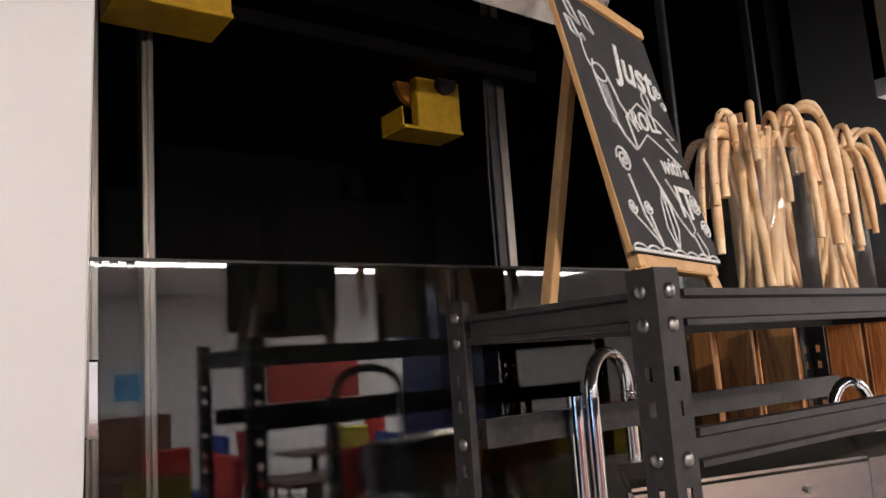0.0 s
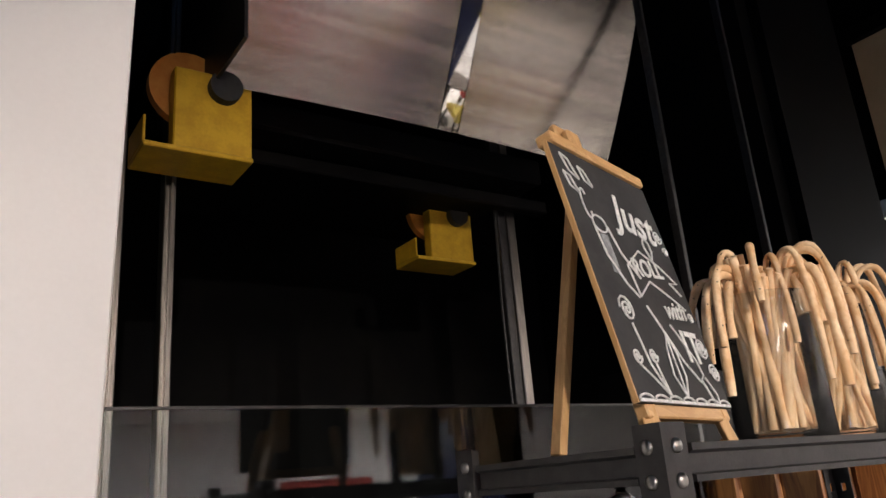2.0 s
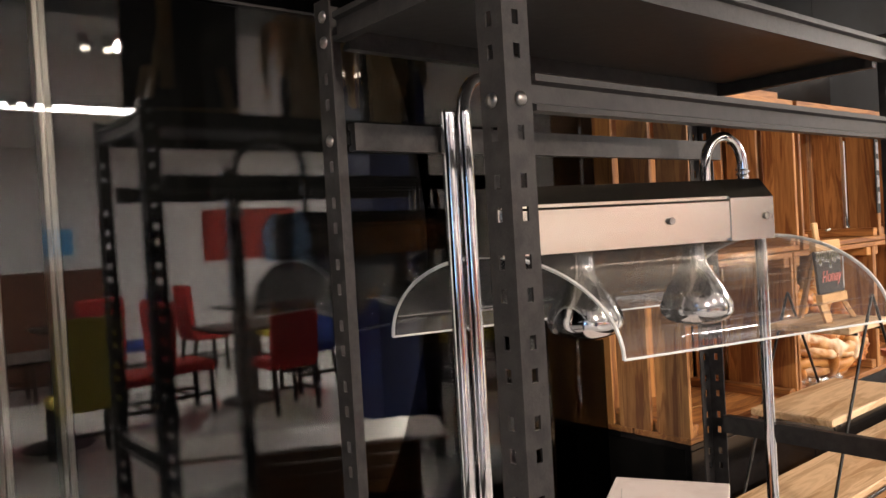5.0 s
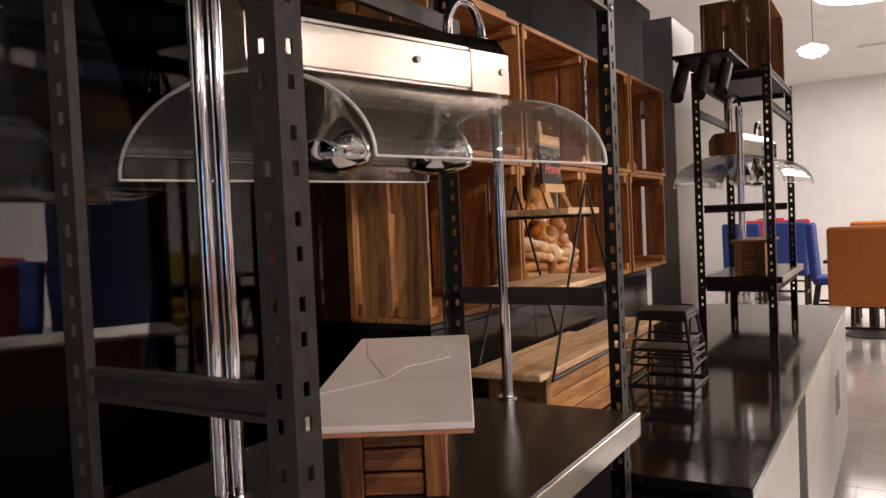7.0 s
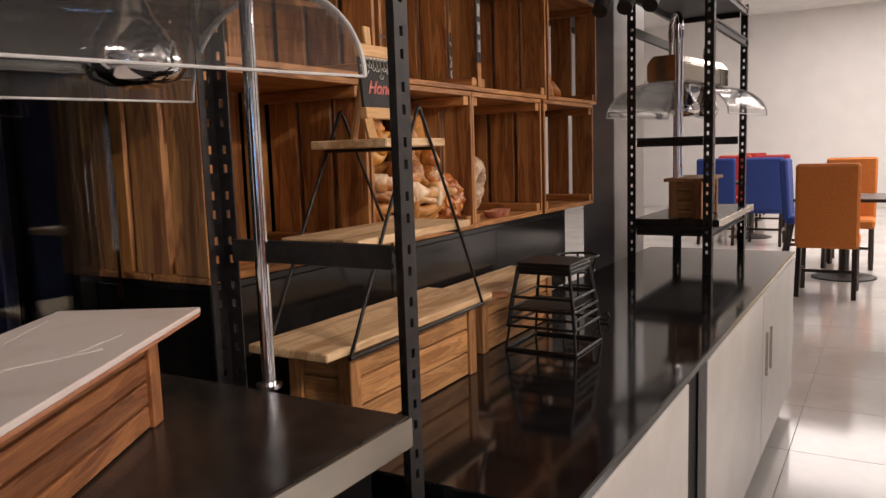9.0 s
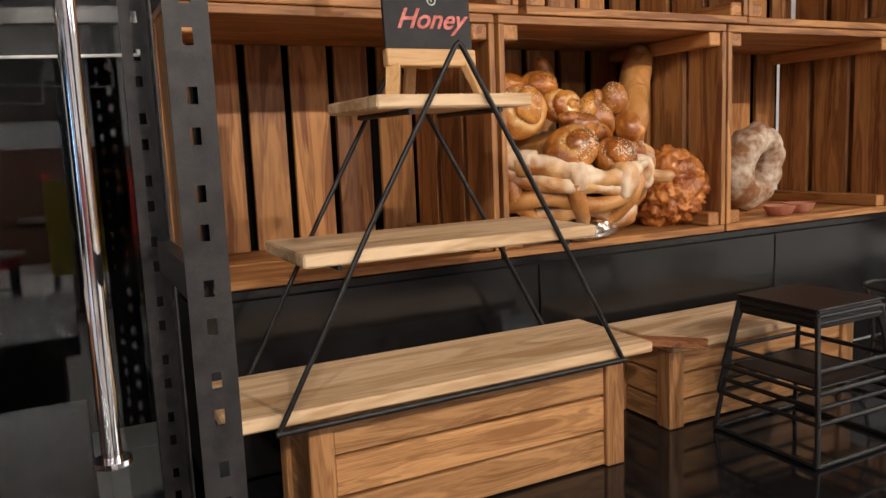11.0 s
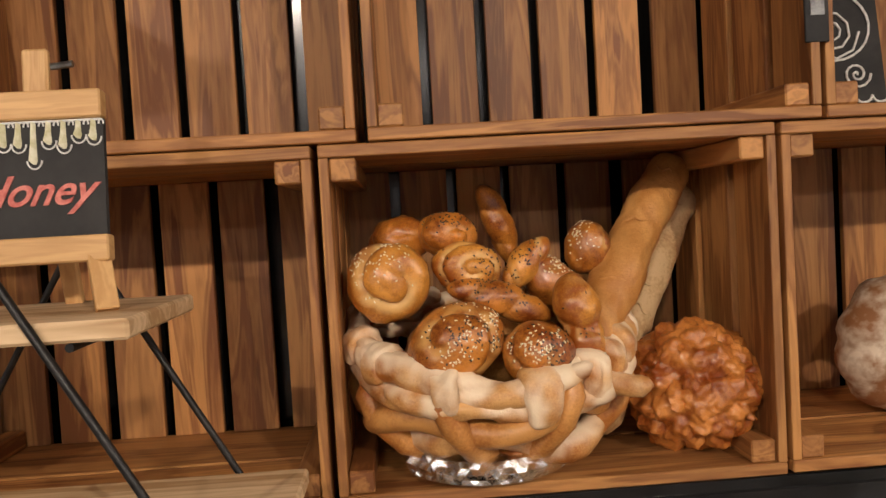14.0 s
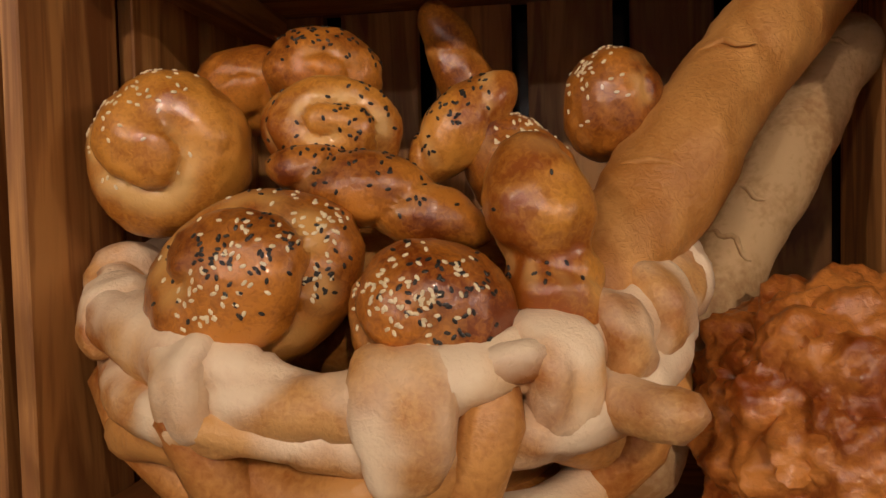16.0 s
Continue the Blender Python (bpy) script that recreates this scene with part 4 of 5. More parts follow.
# ---- vases of breadsticks ----
def stick_vase(x, y, seed, n):
    v = thing("breadstick_vase", x, y, 1.8225, "clear glass vase full of seeded breadsticks", "vase", "breadstick vases")
    R, H = 0.070, 0.215
    part("glass", lathe([(R - 0.004, 0), (R, 0.003), (R, H), (R - 0.004, H), (R - 0.0045, 0.012), (0.0, 0.011)], 40), M_VASE, v, "clear glass cylinder", True)
    rnd = random.Random(seed)
    for k in range(n):
        a1 = rnd.uniform(0, 6.28)
        a0 = a1 + rnd.gauss(0, 0.7)
        r0, r1 = rnd.uniform(0.005, 0.057), rnd.uniform(0.025, 0.060)
        p0 = Vector((r0 * math.cos(a0), r0 * math.sin(a0), 0.018))
        p1 = Vector((r1 * math.cos(a1), r1 * math.sin(a1), H - 0.01))
        bend = rnd.random() < 0.26
        top = rnd.uniform(0.03, 0.08)
        o = Vector((math.cos(a1), math.sin(a1), 0))
        rad = rnd.uniform(0.0048, 0.0070)
        pts = [p0.lerp(p1, i / 5) for i in range(6)]
        if bend:
            reach, drop = rnd.uniform(0.025, 0.065), rnd.uniform(0.04, 0.16)
            pts += [p1 + Vector((0, 0, top)) * 0.6, p1 + o * reach * 0.3 + Vector((0, 0, top)), p1 + o * reach * 0.75 + Vector((0, 0, top)), p1 + o * reach + Vector((0, 0, top * 0.55)), p1 + o * (reach + 0.008) + Vector((0, 0, top * 0.5 - drop * 0.5)), p1 + o * (reach + 0.01) + Vector((0, 0, top * 0.5 - drop))]
        else:
            pts += [p1 + o * 0.006 + Vector((0, 0, top * 0.5)), p1 + o * 0.015 + Vector((0, 0, top * rnd.uniform(0.7, 1.0)))]
        dense = []
        for i in range(len(pts) - 1):
            for j in range(3):
                u = j / 3
                a, b, c, d = pts[max(i - 1, 0)], pts[i], pts[i + 1], pts[min(i + 2, len(pts) - 1)]
                dense.append(0.5 * ((2 * b) + (c - a) * u + (2 * a - 5 * b + 4 * c - d) * u * u + (3 * b - a - 3 * c + d) * u ** 3))
        dense.append(pts[-1])
        radii = [rad * (1 + 0.14 * math.sin(i * 0.9 + k)) for i in range(len(dense))]
        st = part("breadstick", sweep(dense, radii, 8), M_STICK, v, "", True)
        if bend and k % 2 == 0:
            bm = bmesh.new()
            for _ in range(26):
                i = rnd.randrange(len(dense) // 3, len(dense) - 1)
                d = Vector((rnd.gauss(0, 1), rnd.gauss(0, 1), rnd.gauss(0, 1))).normalized()
                bmesh.ops.create_icosphere(bm, subdivisions=1, radius=0.0012, matrix=Matrix.Translation(dense[i] + d * radii[i]))
            part("seed_scatter", bm, M_NIGELLA, st, "", False, "stuff")
    return v


stick_vase(0.475, 0.155, 2, 104)
stick_vase(0.70, 0.185, 9, 104)


# ---- breads ----
def lumpy(radii, seed, amp=0.06, freq=3.0, sub=4, spikes=0.0):
    bm = bmesh.new()
    bmesh.ops.create_icosphere(bm, subdivisions=sub, radius=1)
    for v in bm.verts:
        n = v.co.normalized()
        k = 1 + amp * noise.noise(n * freq + Vector((seed * 7.1, 0, 0))) + amp * 0.4 * noise.noise(n * freq * 3 + Vector((seed, 3, 0)))
        if spikes:
            warp = n * 2.7 + 0.35 * noise.noise_vector(n * 3.5)
            gap, cells = noise.voronoi(warp + Vector((seed, 0, 0)))
            tilt = noise.noise_vector(cells[0] * 5.3)
            rise = (warp + Vector((seed, 0, 0)) - cells[0]).dot(tilt)
            k += spikes * (0.30 - 0.75 * gap[0] + 0.6 * rise + 0.2 * noise.noise(cells[0] * 9)) + spikes * 0.18 * noise.noise(n * 14)
        v.co = Vector((n.x * radii[0], n.y * radii[1], n.z * radii[2])) * k
    return bm


def mark_creases(bm, values):
    layer = bm.verts.layers.float.new("crease")
    for v, k in zip(bm.verts, values):
        v[layer] = k


def rolled(f):
    """Across one turn of a rolled strand: how far it bulges, 0 in the seam and 1 on its back."""
    f -= math.floor(f)
    return math.sqrt(max(0.0, 1 - (2 * f - 1) ** 2)), f


def swirl(radii, seed, turns=2.0, depth=0.16, reach=0.62, pale=0.8, off=(0.0, 0.0)):
    """A bun wound up from one strand; the winding faces -y, its middle set aside by off."""
    bm = bmesh.new()
    bmesh.ops.create_icosphere(bm, subdivisions=5, radius=1)
    marks = []
    axis = Vector((off[0], -1, off[1])).normalized()
    side = axis.orthogonal().normalized()
    up = axis.cross(side)
    for v in bm.verts:
        n = v.co.normalized()
        rho = math.acos(max(-1, min(1, n.dot(axis)))) / math.pi
        rho += 0.03 * noise.noise(n * 2.2 + Vector((seed, 1, 0)))
        th = math.atan2(n.dot(up), n.dot(side)) / (2 * math.pi)
        b, f = rolled(rho * turns * 1.6 + th + seed * 0.37)
        fade = max(0.0, min(1.0, (reach - rho) / 0.16)) * min(1.0, rho / 0.07)
        k = 1 - depth * (1 - b) * fade + 0.05 * noise.noise(n * 1.9 + Vector((seed * 7.1, 0, 0))) + 0.02 * noise.noise(n * 6 + Vector((seed, 3, 0)))
        k += depth * 0.35 * fade * (f - 0.5)
        v.co = Vector((n.x * radii[0], n.y * radii[1], n.z * radii[2])) * k
        marks.append(pale * fade * max(0.0, min(1.0, (0.30 - f) / 0.18)) * max(0.0, min(1.0, 0.65 + 1.6 * noise.noise(n * 2.6 + Vector((0, seed, 0))))))
    mark_creases(bm, marks)
    return bm


def wound(length, r, seed, turns=2.0, depth=0.2, taper=0.5, bend=0.2, pinch=0.0, pale=0.5):
    """A long roll along x with a seam winding round it and tapered ends."""
    bm = bmesh.new()
    bmesh.ops.create_icosphere(bm, subdivisions=5, radius=1)
    marks = []
    for v in bm.verts:
        n = v.co.normalized()
        u = math.asin(max(-1, min(1, n.x))) / math.pi + 0.5
        phi = math.atan2(n.z, n.y) / (2 * math.pi)
        env = math.sin(math.pi * max(0.0, min(1.0, u))) ** taper
        b, f = rolled(u * turns + phi + seed * 0.41)
        k = 1 - depth * (1 - b) * min(1, env * 1.3) - pinch * math.exp(-((u - 0.55) / 0.09) ** 2)
        k += 0.06 * noise.noise(n * 2.1 + Vector((seed * 5, 0, 0)))
        x = length * (u - 0.5)
        v.co = Vector((x, r * env * k * math.cos(phi * 2 * math.pi), r * env * k * math.sin(phi * 2 * math.pi) + bend * length * (0.25 - 4 * (u - 0.5) ** 2 * 0.25)))
        marks.append(pale * max(0.0, min(1.0, (0.24 - f) / 0.15)) * max(0.0, min(1.0, 0.5 + 2 * noise.noise(n * 2.4 + Vector((0, seed, 2))))))
    mark_creases(bm, marks)
    return bm


def twist(length, r, seed, bend=0.2):
    """A plaited log of two strands."""
    bm = bmesh.new()
    for s in (0, math.pi):
        pts, rad = [], []
        for i in range(31):
            u = i / 30
            env = math.sin(math.pi * (0.04 + 0.92 * u)) ** 0.6 * (1 + 0.06 * math.sin(u * 26 + seed))
            a = s + 6.283 * 1.4 * u + seed
            pts.append((length * (u - 0.5), 0.45 * r * env * math.cos(a), 0.45 * r * env * math.sin(a) + bend * length * (u - 0.5) ** 2))
            rad.append(r * 0.72 * env)
        sweep(pts, rad, 20, bm)
    return bm


def sprinkle(bm_src, n, seed, size, towards, spread):
    """Seeds lying on the faces that look the given way."""
    rnd = random.Random(seed)
    d = Vector(towards).normalized()
    faces = [f for f in bm_src.faces if f.normal.dot(d) > spread]
    out = bmesh.new()
    if not faces:
        return out
    heaps = [rnd.choice(faces).calc_center_median() for _ in range(3)]
    reach = 0.45 * max((f.calc_center_median() - heaps[0]).length for f in faces)
    for _ in range(n):
        near, mid = rnd.choice(heaps), rnd.uniform(0.15, 1.0) * reach
        for _ in range(12):
            f = rnd.choice(faces)
            if (f.calc_center_median() - near).length < mid:
                break
        c = f.calc_center_median().lerp(f.verts[rnd.randrange(len(f.verts))].co, rnd.random() * 0.8)
        nz = f.normal
        m = Matrix.Translation(c + nz * size * 0.2) @ nz.to_track_quat("Z", "Y").to_matrix().to_4x4() @ pose(0, 0, 0, 0, 0, rnd.uniform(0, 360)) @ Matrix.Diagonal((1.5, 0.85, 0.5, 1))
        bmesh.ops.create_icosphere(out, subdivisions=1, radius=size, matrix=m)
    return out


def bread(kind, bm, mat, x, y, z, turn, label, seeds=(), category="bread roll", group="breads in the basket"):
    """One loaf; seeds: (material, count, direction, how narrow)."""
    bmesh.ops.recalc_face_normals(bm, faces=bm.faces)
    bm.normal_update()
    for v in bm.verts:
        v.co += v.normal * (0.0013 * noise.noise(v.co * 45 + Vector((x * 50, 0, 0))) + 0.0007 * noise.noise(v.co * 130))
    bm.normal_update()
    extra = [(m, sprinkle(bm, int(n * 1.05), i + int(x * 1000), 0.00122, d, s)) for i, (m, n, d, s) in enumerate(seeds)]
    ob = new(kind, finish(kind, bm, mat, True))
    ob.matrix_world = pose(x, y, z, *turn)
    tagged(ob, label, category, group)
    for m, b in extra:
        part("seed_scatter", b, m, ob, "scattered seeds", False, "stuff")
    return ob


# the bowl woven of salt dough
BX, BY, BZ = 1.692, 0.555, 1.055
bowl = thing("dough_basket", BX, BY, BZ - 0.012, "woven bread-dough basket on crumpled foil", "bread basket")


def doughy(bm, seed, amp=0.0022):
    """Uneven hand-rolled surface."""
    bmesh.ops.recalc_face_normals(bm, faces=bm.faces)
    bm.normal_update()
    for v in bm.verts:
        v.co += v.normal * amp * (noise.noise(v.co * 38 + Vector((seed, 0, 0))) + 0.5 * noise.noise(v.co * 110) - 0.9 * max(0.0, 0.16 - abs(noise.noise(v.co * 30 + Vector((0, seed, 9))))) / 0.16)
    # paler in patches, mostly on what faces up
    mark_creases(bm, [max(0.0, min(0.92, 0.50 + 0.45 * v.normal.z + 1.3 * noise.noise(v.co * 22 + Vector((seed, 5, 0))) + 0.5 * noise.noise(v.co * 80))) for v in bm.verts])
    return bm


def rise(a):
    """The rim's height: low in front, lifted at both sides."""
    return 0.144 - 0.004 * math.cos(a) + 0.032 * math.sin(a) + 0.020 * math.cos(a) ** 2


def seamed(bm, seg, turns, depth):
    """A seam winding along a swept strand, as dough rolled up by hand has."""
    rings = len(bm.verts) // seg
    verts = list(bm.verts)
    for i in range(rings):
        ring = verts[i * seg:(i + 1) * seg]
        mid = sum((v.co for v in ring), Vector()) / seg
        for k, v in enumerate(ring):
            b, f = rolled(turns * i / rings + k / seg)
            v.co += (v.co - mid) * (depth * (b - 1) + depth * 0.5 * (f - 0.5))
    return bm


def ring_strand(R, z, amp, waves, phase, r, tilt=0.0, a0=0, a1=360, n=120, lift=0.0):
    pts, rad = [], []
    for i in range(n + 1):
        a = radians(a0 + (a1 - a0) * i / n)
        w = waves * a + phase
        dip = rise(a) if R > 0.155 else 0.0
        rr = R + amp * math.cos(w)
        pts.append((rr * math.cos(a), rr * 0.93 * math.sin(a), z + dip + amp * 0.9 * math.sin(w) + tilt * math.cos(a) + lift * math.sin(a)))
        rad.append(r * (1 + 0.16 * math.sin(3.3 * a + phase) + 0.07 * math.sin(9 * a + phase)))
    return pts, rad


# set-back wall in darker dough: shade of the strand gaps put into colour
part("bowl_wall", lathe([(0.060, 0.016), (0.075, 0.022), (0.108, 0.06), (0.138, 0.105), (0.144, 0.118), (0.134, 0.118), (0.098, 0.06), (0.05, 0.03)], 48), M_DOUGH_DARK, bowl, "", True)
part("rim_strand", doughy(seamed(sweep(*ring_strand(0.161, 0.004, 0.004, 5, 0.5, 0.0190, 0.0, 0, 360, 300), 28), 28, 7, 0.30), 1, 0.0022), M_DOUGH, bowl, "pale rolled dough rim", True)
part("rim_strand", doughy(seamed(sweep(*ring_strand(0.163, -0.021, 0.006, 4, 2.2, 0.0150, 0.0, 0, 360, 240), 24), 24, -5, 0.25), 2, 0.0022), M_DOUGH, bowl, "second strand under the rim", True)
# bands folded over the rim: angle, half width, hang
rnd = random.Random(11)
for deg, wide, hang in ((-160, 0.018, 0.002), (-143, 0.020, 0.006), (-113, 0.0180, 0.014), (-77, 0.0230, 0.030), (-53, 0.0185, 0.018), (-41, 0.015, 0.004), (-27, 0.019, 0.008), (-8, 0.018, 0.008), (24, 0.020, 0.01), (70, 0.022, 0.01), (115, 0.022, 0.01), (160, 0.02, 0.01)):
    a = radians(deg)
    o = Vector((math.cos(a), math.sin(a) * 0.93, 0))
    lift = Vector((0, 0, rise(a) + 0.002))
    tdir = Vector((-math.sin(a), math.cos(a), 0))
    sk = rnd.uniform(-0.010, 0.010)
    bm = bmesh.new()
    rows = []
    for i in range(29):
        u = i / 28
        phi = radians(200 - 240 * min(1, u / 0.8))
        half = wide * (0.30 + 0.70 * math.sin(math.pi * min(1, 0.16 + 0.84 * u)) ** 0.5) * (1 + 0.08 * math.sin(5 * u + deg))
        drop = hang * max(0, u - 0.55) / 0.45
        tuck = 0.010 * max(0, u - 0.8) / 0.2
        ring = []
        for j in range(17):
            w = -1 + 2 * j / 16
            r = 0.0170 + 0.0085 * (max(0.0, 1 - w ** 4)) ** 0.5 * min(1, 9 * u * (1 - u) + 0.05)
            c = o * (0.161 - tuck + r * math.cos(phi)) + Vector((0, 0, r * math.sin(phi) - drop)) + lift
            ring.append(bm.verts.new(c + tdir * (w * half + sk * (u - 0.4) * 2)))
        rows.append(ring)
    for ra, rb in zip(rows, rows[1:]):
        for j in range(16):
            bm.faces.new((ra[j], ra[j + 1], rb[j + 1], rb[j]))
    for ring in (rows[0], rows[-1]):
        bm.faces.new(ring)
    for j in (0, 16):
        bm.faces.new([r[j] for r in rows])
    part("rim_knot", doughy(bm, deg, 0.0026), M_DOUGH, bowl, "", True)
# small curl lying on the rim
part("rim_curl", doughy(sweep([(0.066 + 0.0045 * i, -0.146 + 0.0016 * i, 0.1290 + 0.0006 * i) for i in range(9)], [0.005, 0.0085, 0.0095, 0.010, 0.010, 0.010, 0.0095, 0.0085, 0.005], 14), 5), M_DOUGH, bowl, "", True)
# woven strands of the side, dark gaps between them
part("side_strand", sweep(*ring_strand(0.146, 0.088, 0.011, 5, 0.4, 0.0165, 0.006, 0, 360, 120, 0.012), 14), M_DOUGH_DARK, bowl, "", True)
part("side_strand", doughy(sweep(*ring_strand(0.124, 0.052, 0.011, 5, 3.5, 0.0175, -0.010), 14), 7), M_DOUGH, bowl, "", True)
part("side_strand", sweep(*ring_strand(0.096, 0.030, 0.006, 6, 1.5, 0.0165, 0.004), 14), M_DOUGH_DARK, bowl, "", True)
for k in range(9):
    a = radians(-108 + k * 40)
    o = Vector((math.cos(a), math.sin(a) * 0.93, 0))
    tdir = Vector((-math.sin(a), math.cos(a), 0)) * rnd.uniform(-0.025, 0.025)
    pts = [o * 0.092 + Vector((0, 0, 0.026)) - tdir, o * 0.132 + Vector((0, 0, 0.045)) - tdir * 0.4, o * 0.158 + Vector((0, 0, 0.075)) + tdir * 0.3, o * 0.168 + Vector((0, 0, 0.105)) + tdir * 0.8, o * 0.160 + Vector((0, 0, 0.119)) + tdir]
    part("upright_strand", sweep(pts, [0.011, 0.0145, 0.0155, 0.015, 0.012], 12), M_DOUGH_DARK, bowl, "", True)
part("rim_end", doughy(sweep([(0.122, -0.108, 0.112), (0.134, -0.120, 0.107), (0.145, -0.129, 0.106), (0.153, -0.135, 0.107), (0.159, -0.139, 0.109), (0.162, -0.141, 0.110)], [0.013, 0.0135, 0.0135, 0.0120, 0.0085, 0.003], 14), 9), M_DOUGH, bowl, "", True)
# foil cushion
fb = lathe([(0.03, -0.002), (0.074, -0.002), (0.098, 0.006), (0.101, 0.018), (0.092, 0.030), (0.06, 0.034)], 64)
bmesh.ops.subdivide_edges(fb, edges=fb.edges[:], cuts=1)
for v in fb.verts:
    k = noise.noise(v.co * 70) * 0.006 + noise.noise(v.co * 190) * 0.003
    v.co += Vector((v.co.x, v.co.y, 0)).normalized() * k + Vector((0, 0, max(-0.001, k * 0.5)))
solid("foil_ring", fb, M_FOIL, "crumpled silver foil cushion under the basket", "foil", "", "", False, (BX - 0.012, BY - 0.03, BZ - 0.0105))

UP, FR = (0, -0.6, 0.8), (0, -0.9, 0.4)
WS, BS = M_SESAME, M_NIGELLA
bread("knotted_roll", swirl((0.049, 0.043, 0.049), 1.3, 1.35, 0.26, 0.72, 1.0, (0.15, 0.05)), M_BUN_PALE, 1.575, 0.497, 1.276, (0, -14, 8), "glossy knotted roll with white sesame", [(WS, 78, (0.0, -0.7, 0.7), 0.62)])
bread("seeded_bun", swirl((0.056, 0.046, 0.044), 2.6, 1.2, 0.22, 0.66, 0.9, (-0.25, 0.45)), M_BUN, 1.646, 0.446, 1.207, (0, -22, 5), "large glossy bun with black and white sesame", [(WS, 105, (0.25, -0.8, 0.5), 0.66), (BS, 95, (0.4, -0.8, 0.4), 0.66)])
bread("seeded_bun", swirl((0.040, 0.040, 0.037), 4.2, 1.1, 0.16, 0.60, 0.5, (0.0, 0.25)), M_BUN, 1.735, 0.440, 1.191, (0, 8, -5), "round glossy bun with mixed sesame", [(WS, 90, (0.15, -0.8, 0.5), 0.66), (BS, 70, (0.35, -0.8, 0.4), 0.66)])
bread("seeded_bun", swirl((0.037, 0.034, 0.029), 3.4, 1.3, 0.12, 0.6, 0.3), M_BUN, 1.649, 0.548, 1.325, (0, 6, 10), "round bun sprinkled with black seeds", [(BS, 62, (0.3, -0.6, 0.7), 0.45)])
bread("spiral_roll", swirl((0.041, 0.036, 0.031), 1.9, 2.3, 0.17, 0.7, 0.8, (0.25, -0.05)), M_BUN_PALE, 1.668, 0.508, 1.286, (0, 6, 0), "spiral roll with dark seeds", [(BS, 46, (-0.2, -0.8, 0.5), 0.35)])
bread("croissant_roll", wound(0.086, 0.0200, 0.5, 1.8, 0.22, 0.62, 0.10, 0.0, 0.9), M_BUN_PALE, 1.740, 0.518, 1.284, (0, -46, 10), "small crescent roll with nigella seeds", [(BS, 44, (-0.3, -0.6, 0.8), 0.5)])
bread("twisted_roll", wound(0.128, 0.0215, 2.2, 2.6, 0.30, 0.5, 0.12, 0.0, 0.3), M_BUN, 1.700, 0.477, 1.245, (0, 20, 0), "twisted long roll with dark seeds", [(BS, 62, (0, -0.6, 0.8), 0.45)])
bread("twisted_roll", wound(0.110, 0.0295, 1.4, 1.6, 0.22, 0.42, 0.0, 0.26, 0.5), M_BUN_PALE, 1.788, 0.458, 1.222, (0, 78, -8), "fat twisted roll leaning on the rim", [(BS, 12, (-0.5, -0.8, -0.2), 0.6)])
bread("twisted_roll", wound(0.086, 0.030, 3.1, 1.2, 0.14, 0.5, 0.1, 0.0, 0.3), M_BUN, 1.771, 0.531, 1.258, (0, 52, 10), "glossy roll with white sesame on its end", [(WS, 46, (-0.8, -0.3, 0.5), 0.55)])
bread("seeded_bun", swirl((0.029, 0.029, 0.034), 5.3, 1.2, 0.08, 0.6, 0.9, (0.8, 0.2)), M_BUN, 1.824, 0.550, 1.299, (0, 14, 15), "small dark bun with sesame on one side", [(WS, 52, (-0.7, -0.6, 0.5), 0.6)])
bread("crescent", wound(0.118, 0.021, 4.0, 2.4, 0.22, 0.42, 0.10, 0.0, 0.2), M_BUN, 1.722, 0.632, 1.334, (0, 68, 20), "dark crescent standing at the back of the basket")
bread("seeded_bun", swirl((0.040, 0.036, 0.030), 6.1, 1.4, 0.12, 0.6, 0.2), M_BUN, 1.592, 0.575, 1.322, (0, 0, 0), "dark bun behind the knotted roll")
# added lump, coloured dark so the gaps between rolls look shaded
bread("filler_roll", lumpy((0.100, 0.085, 0.060), 6, 0.10, 3.0), M_DOUGH_DARK, 1.690, 0.570, 1.180, (0, 0, 0), "added dark lump that shades the gaps between the rolls")


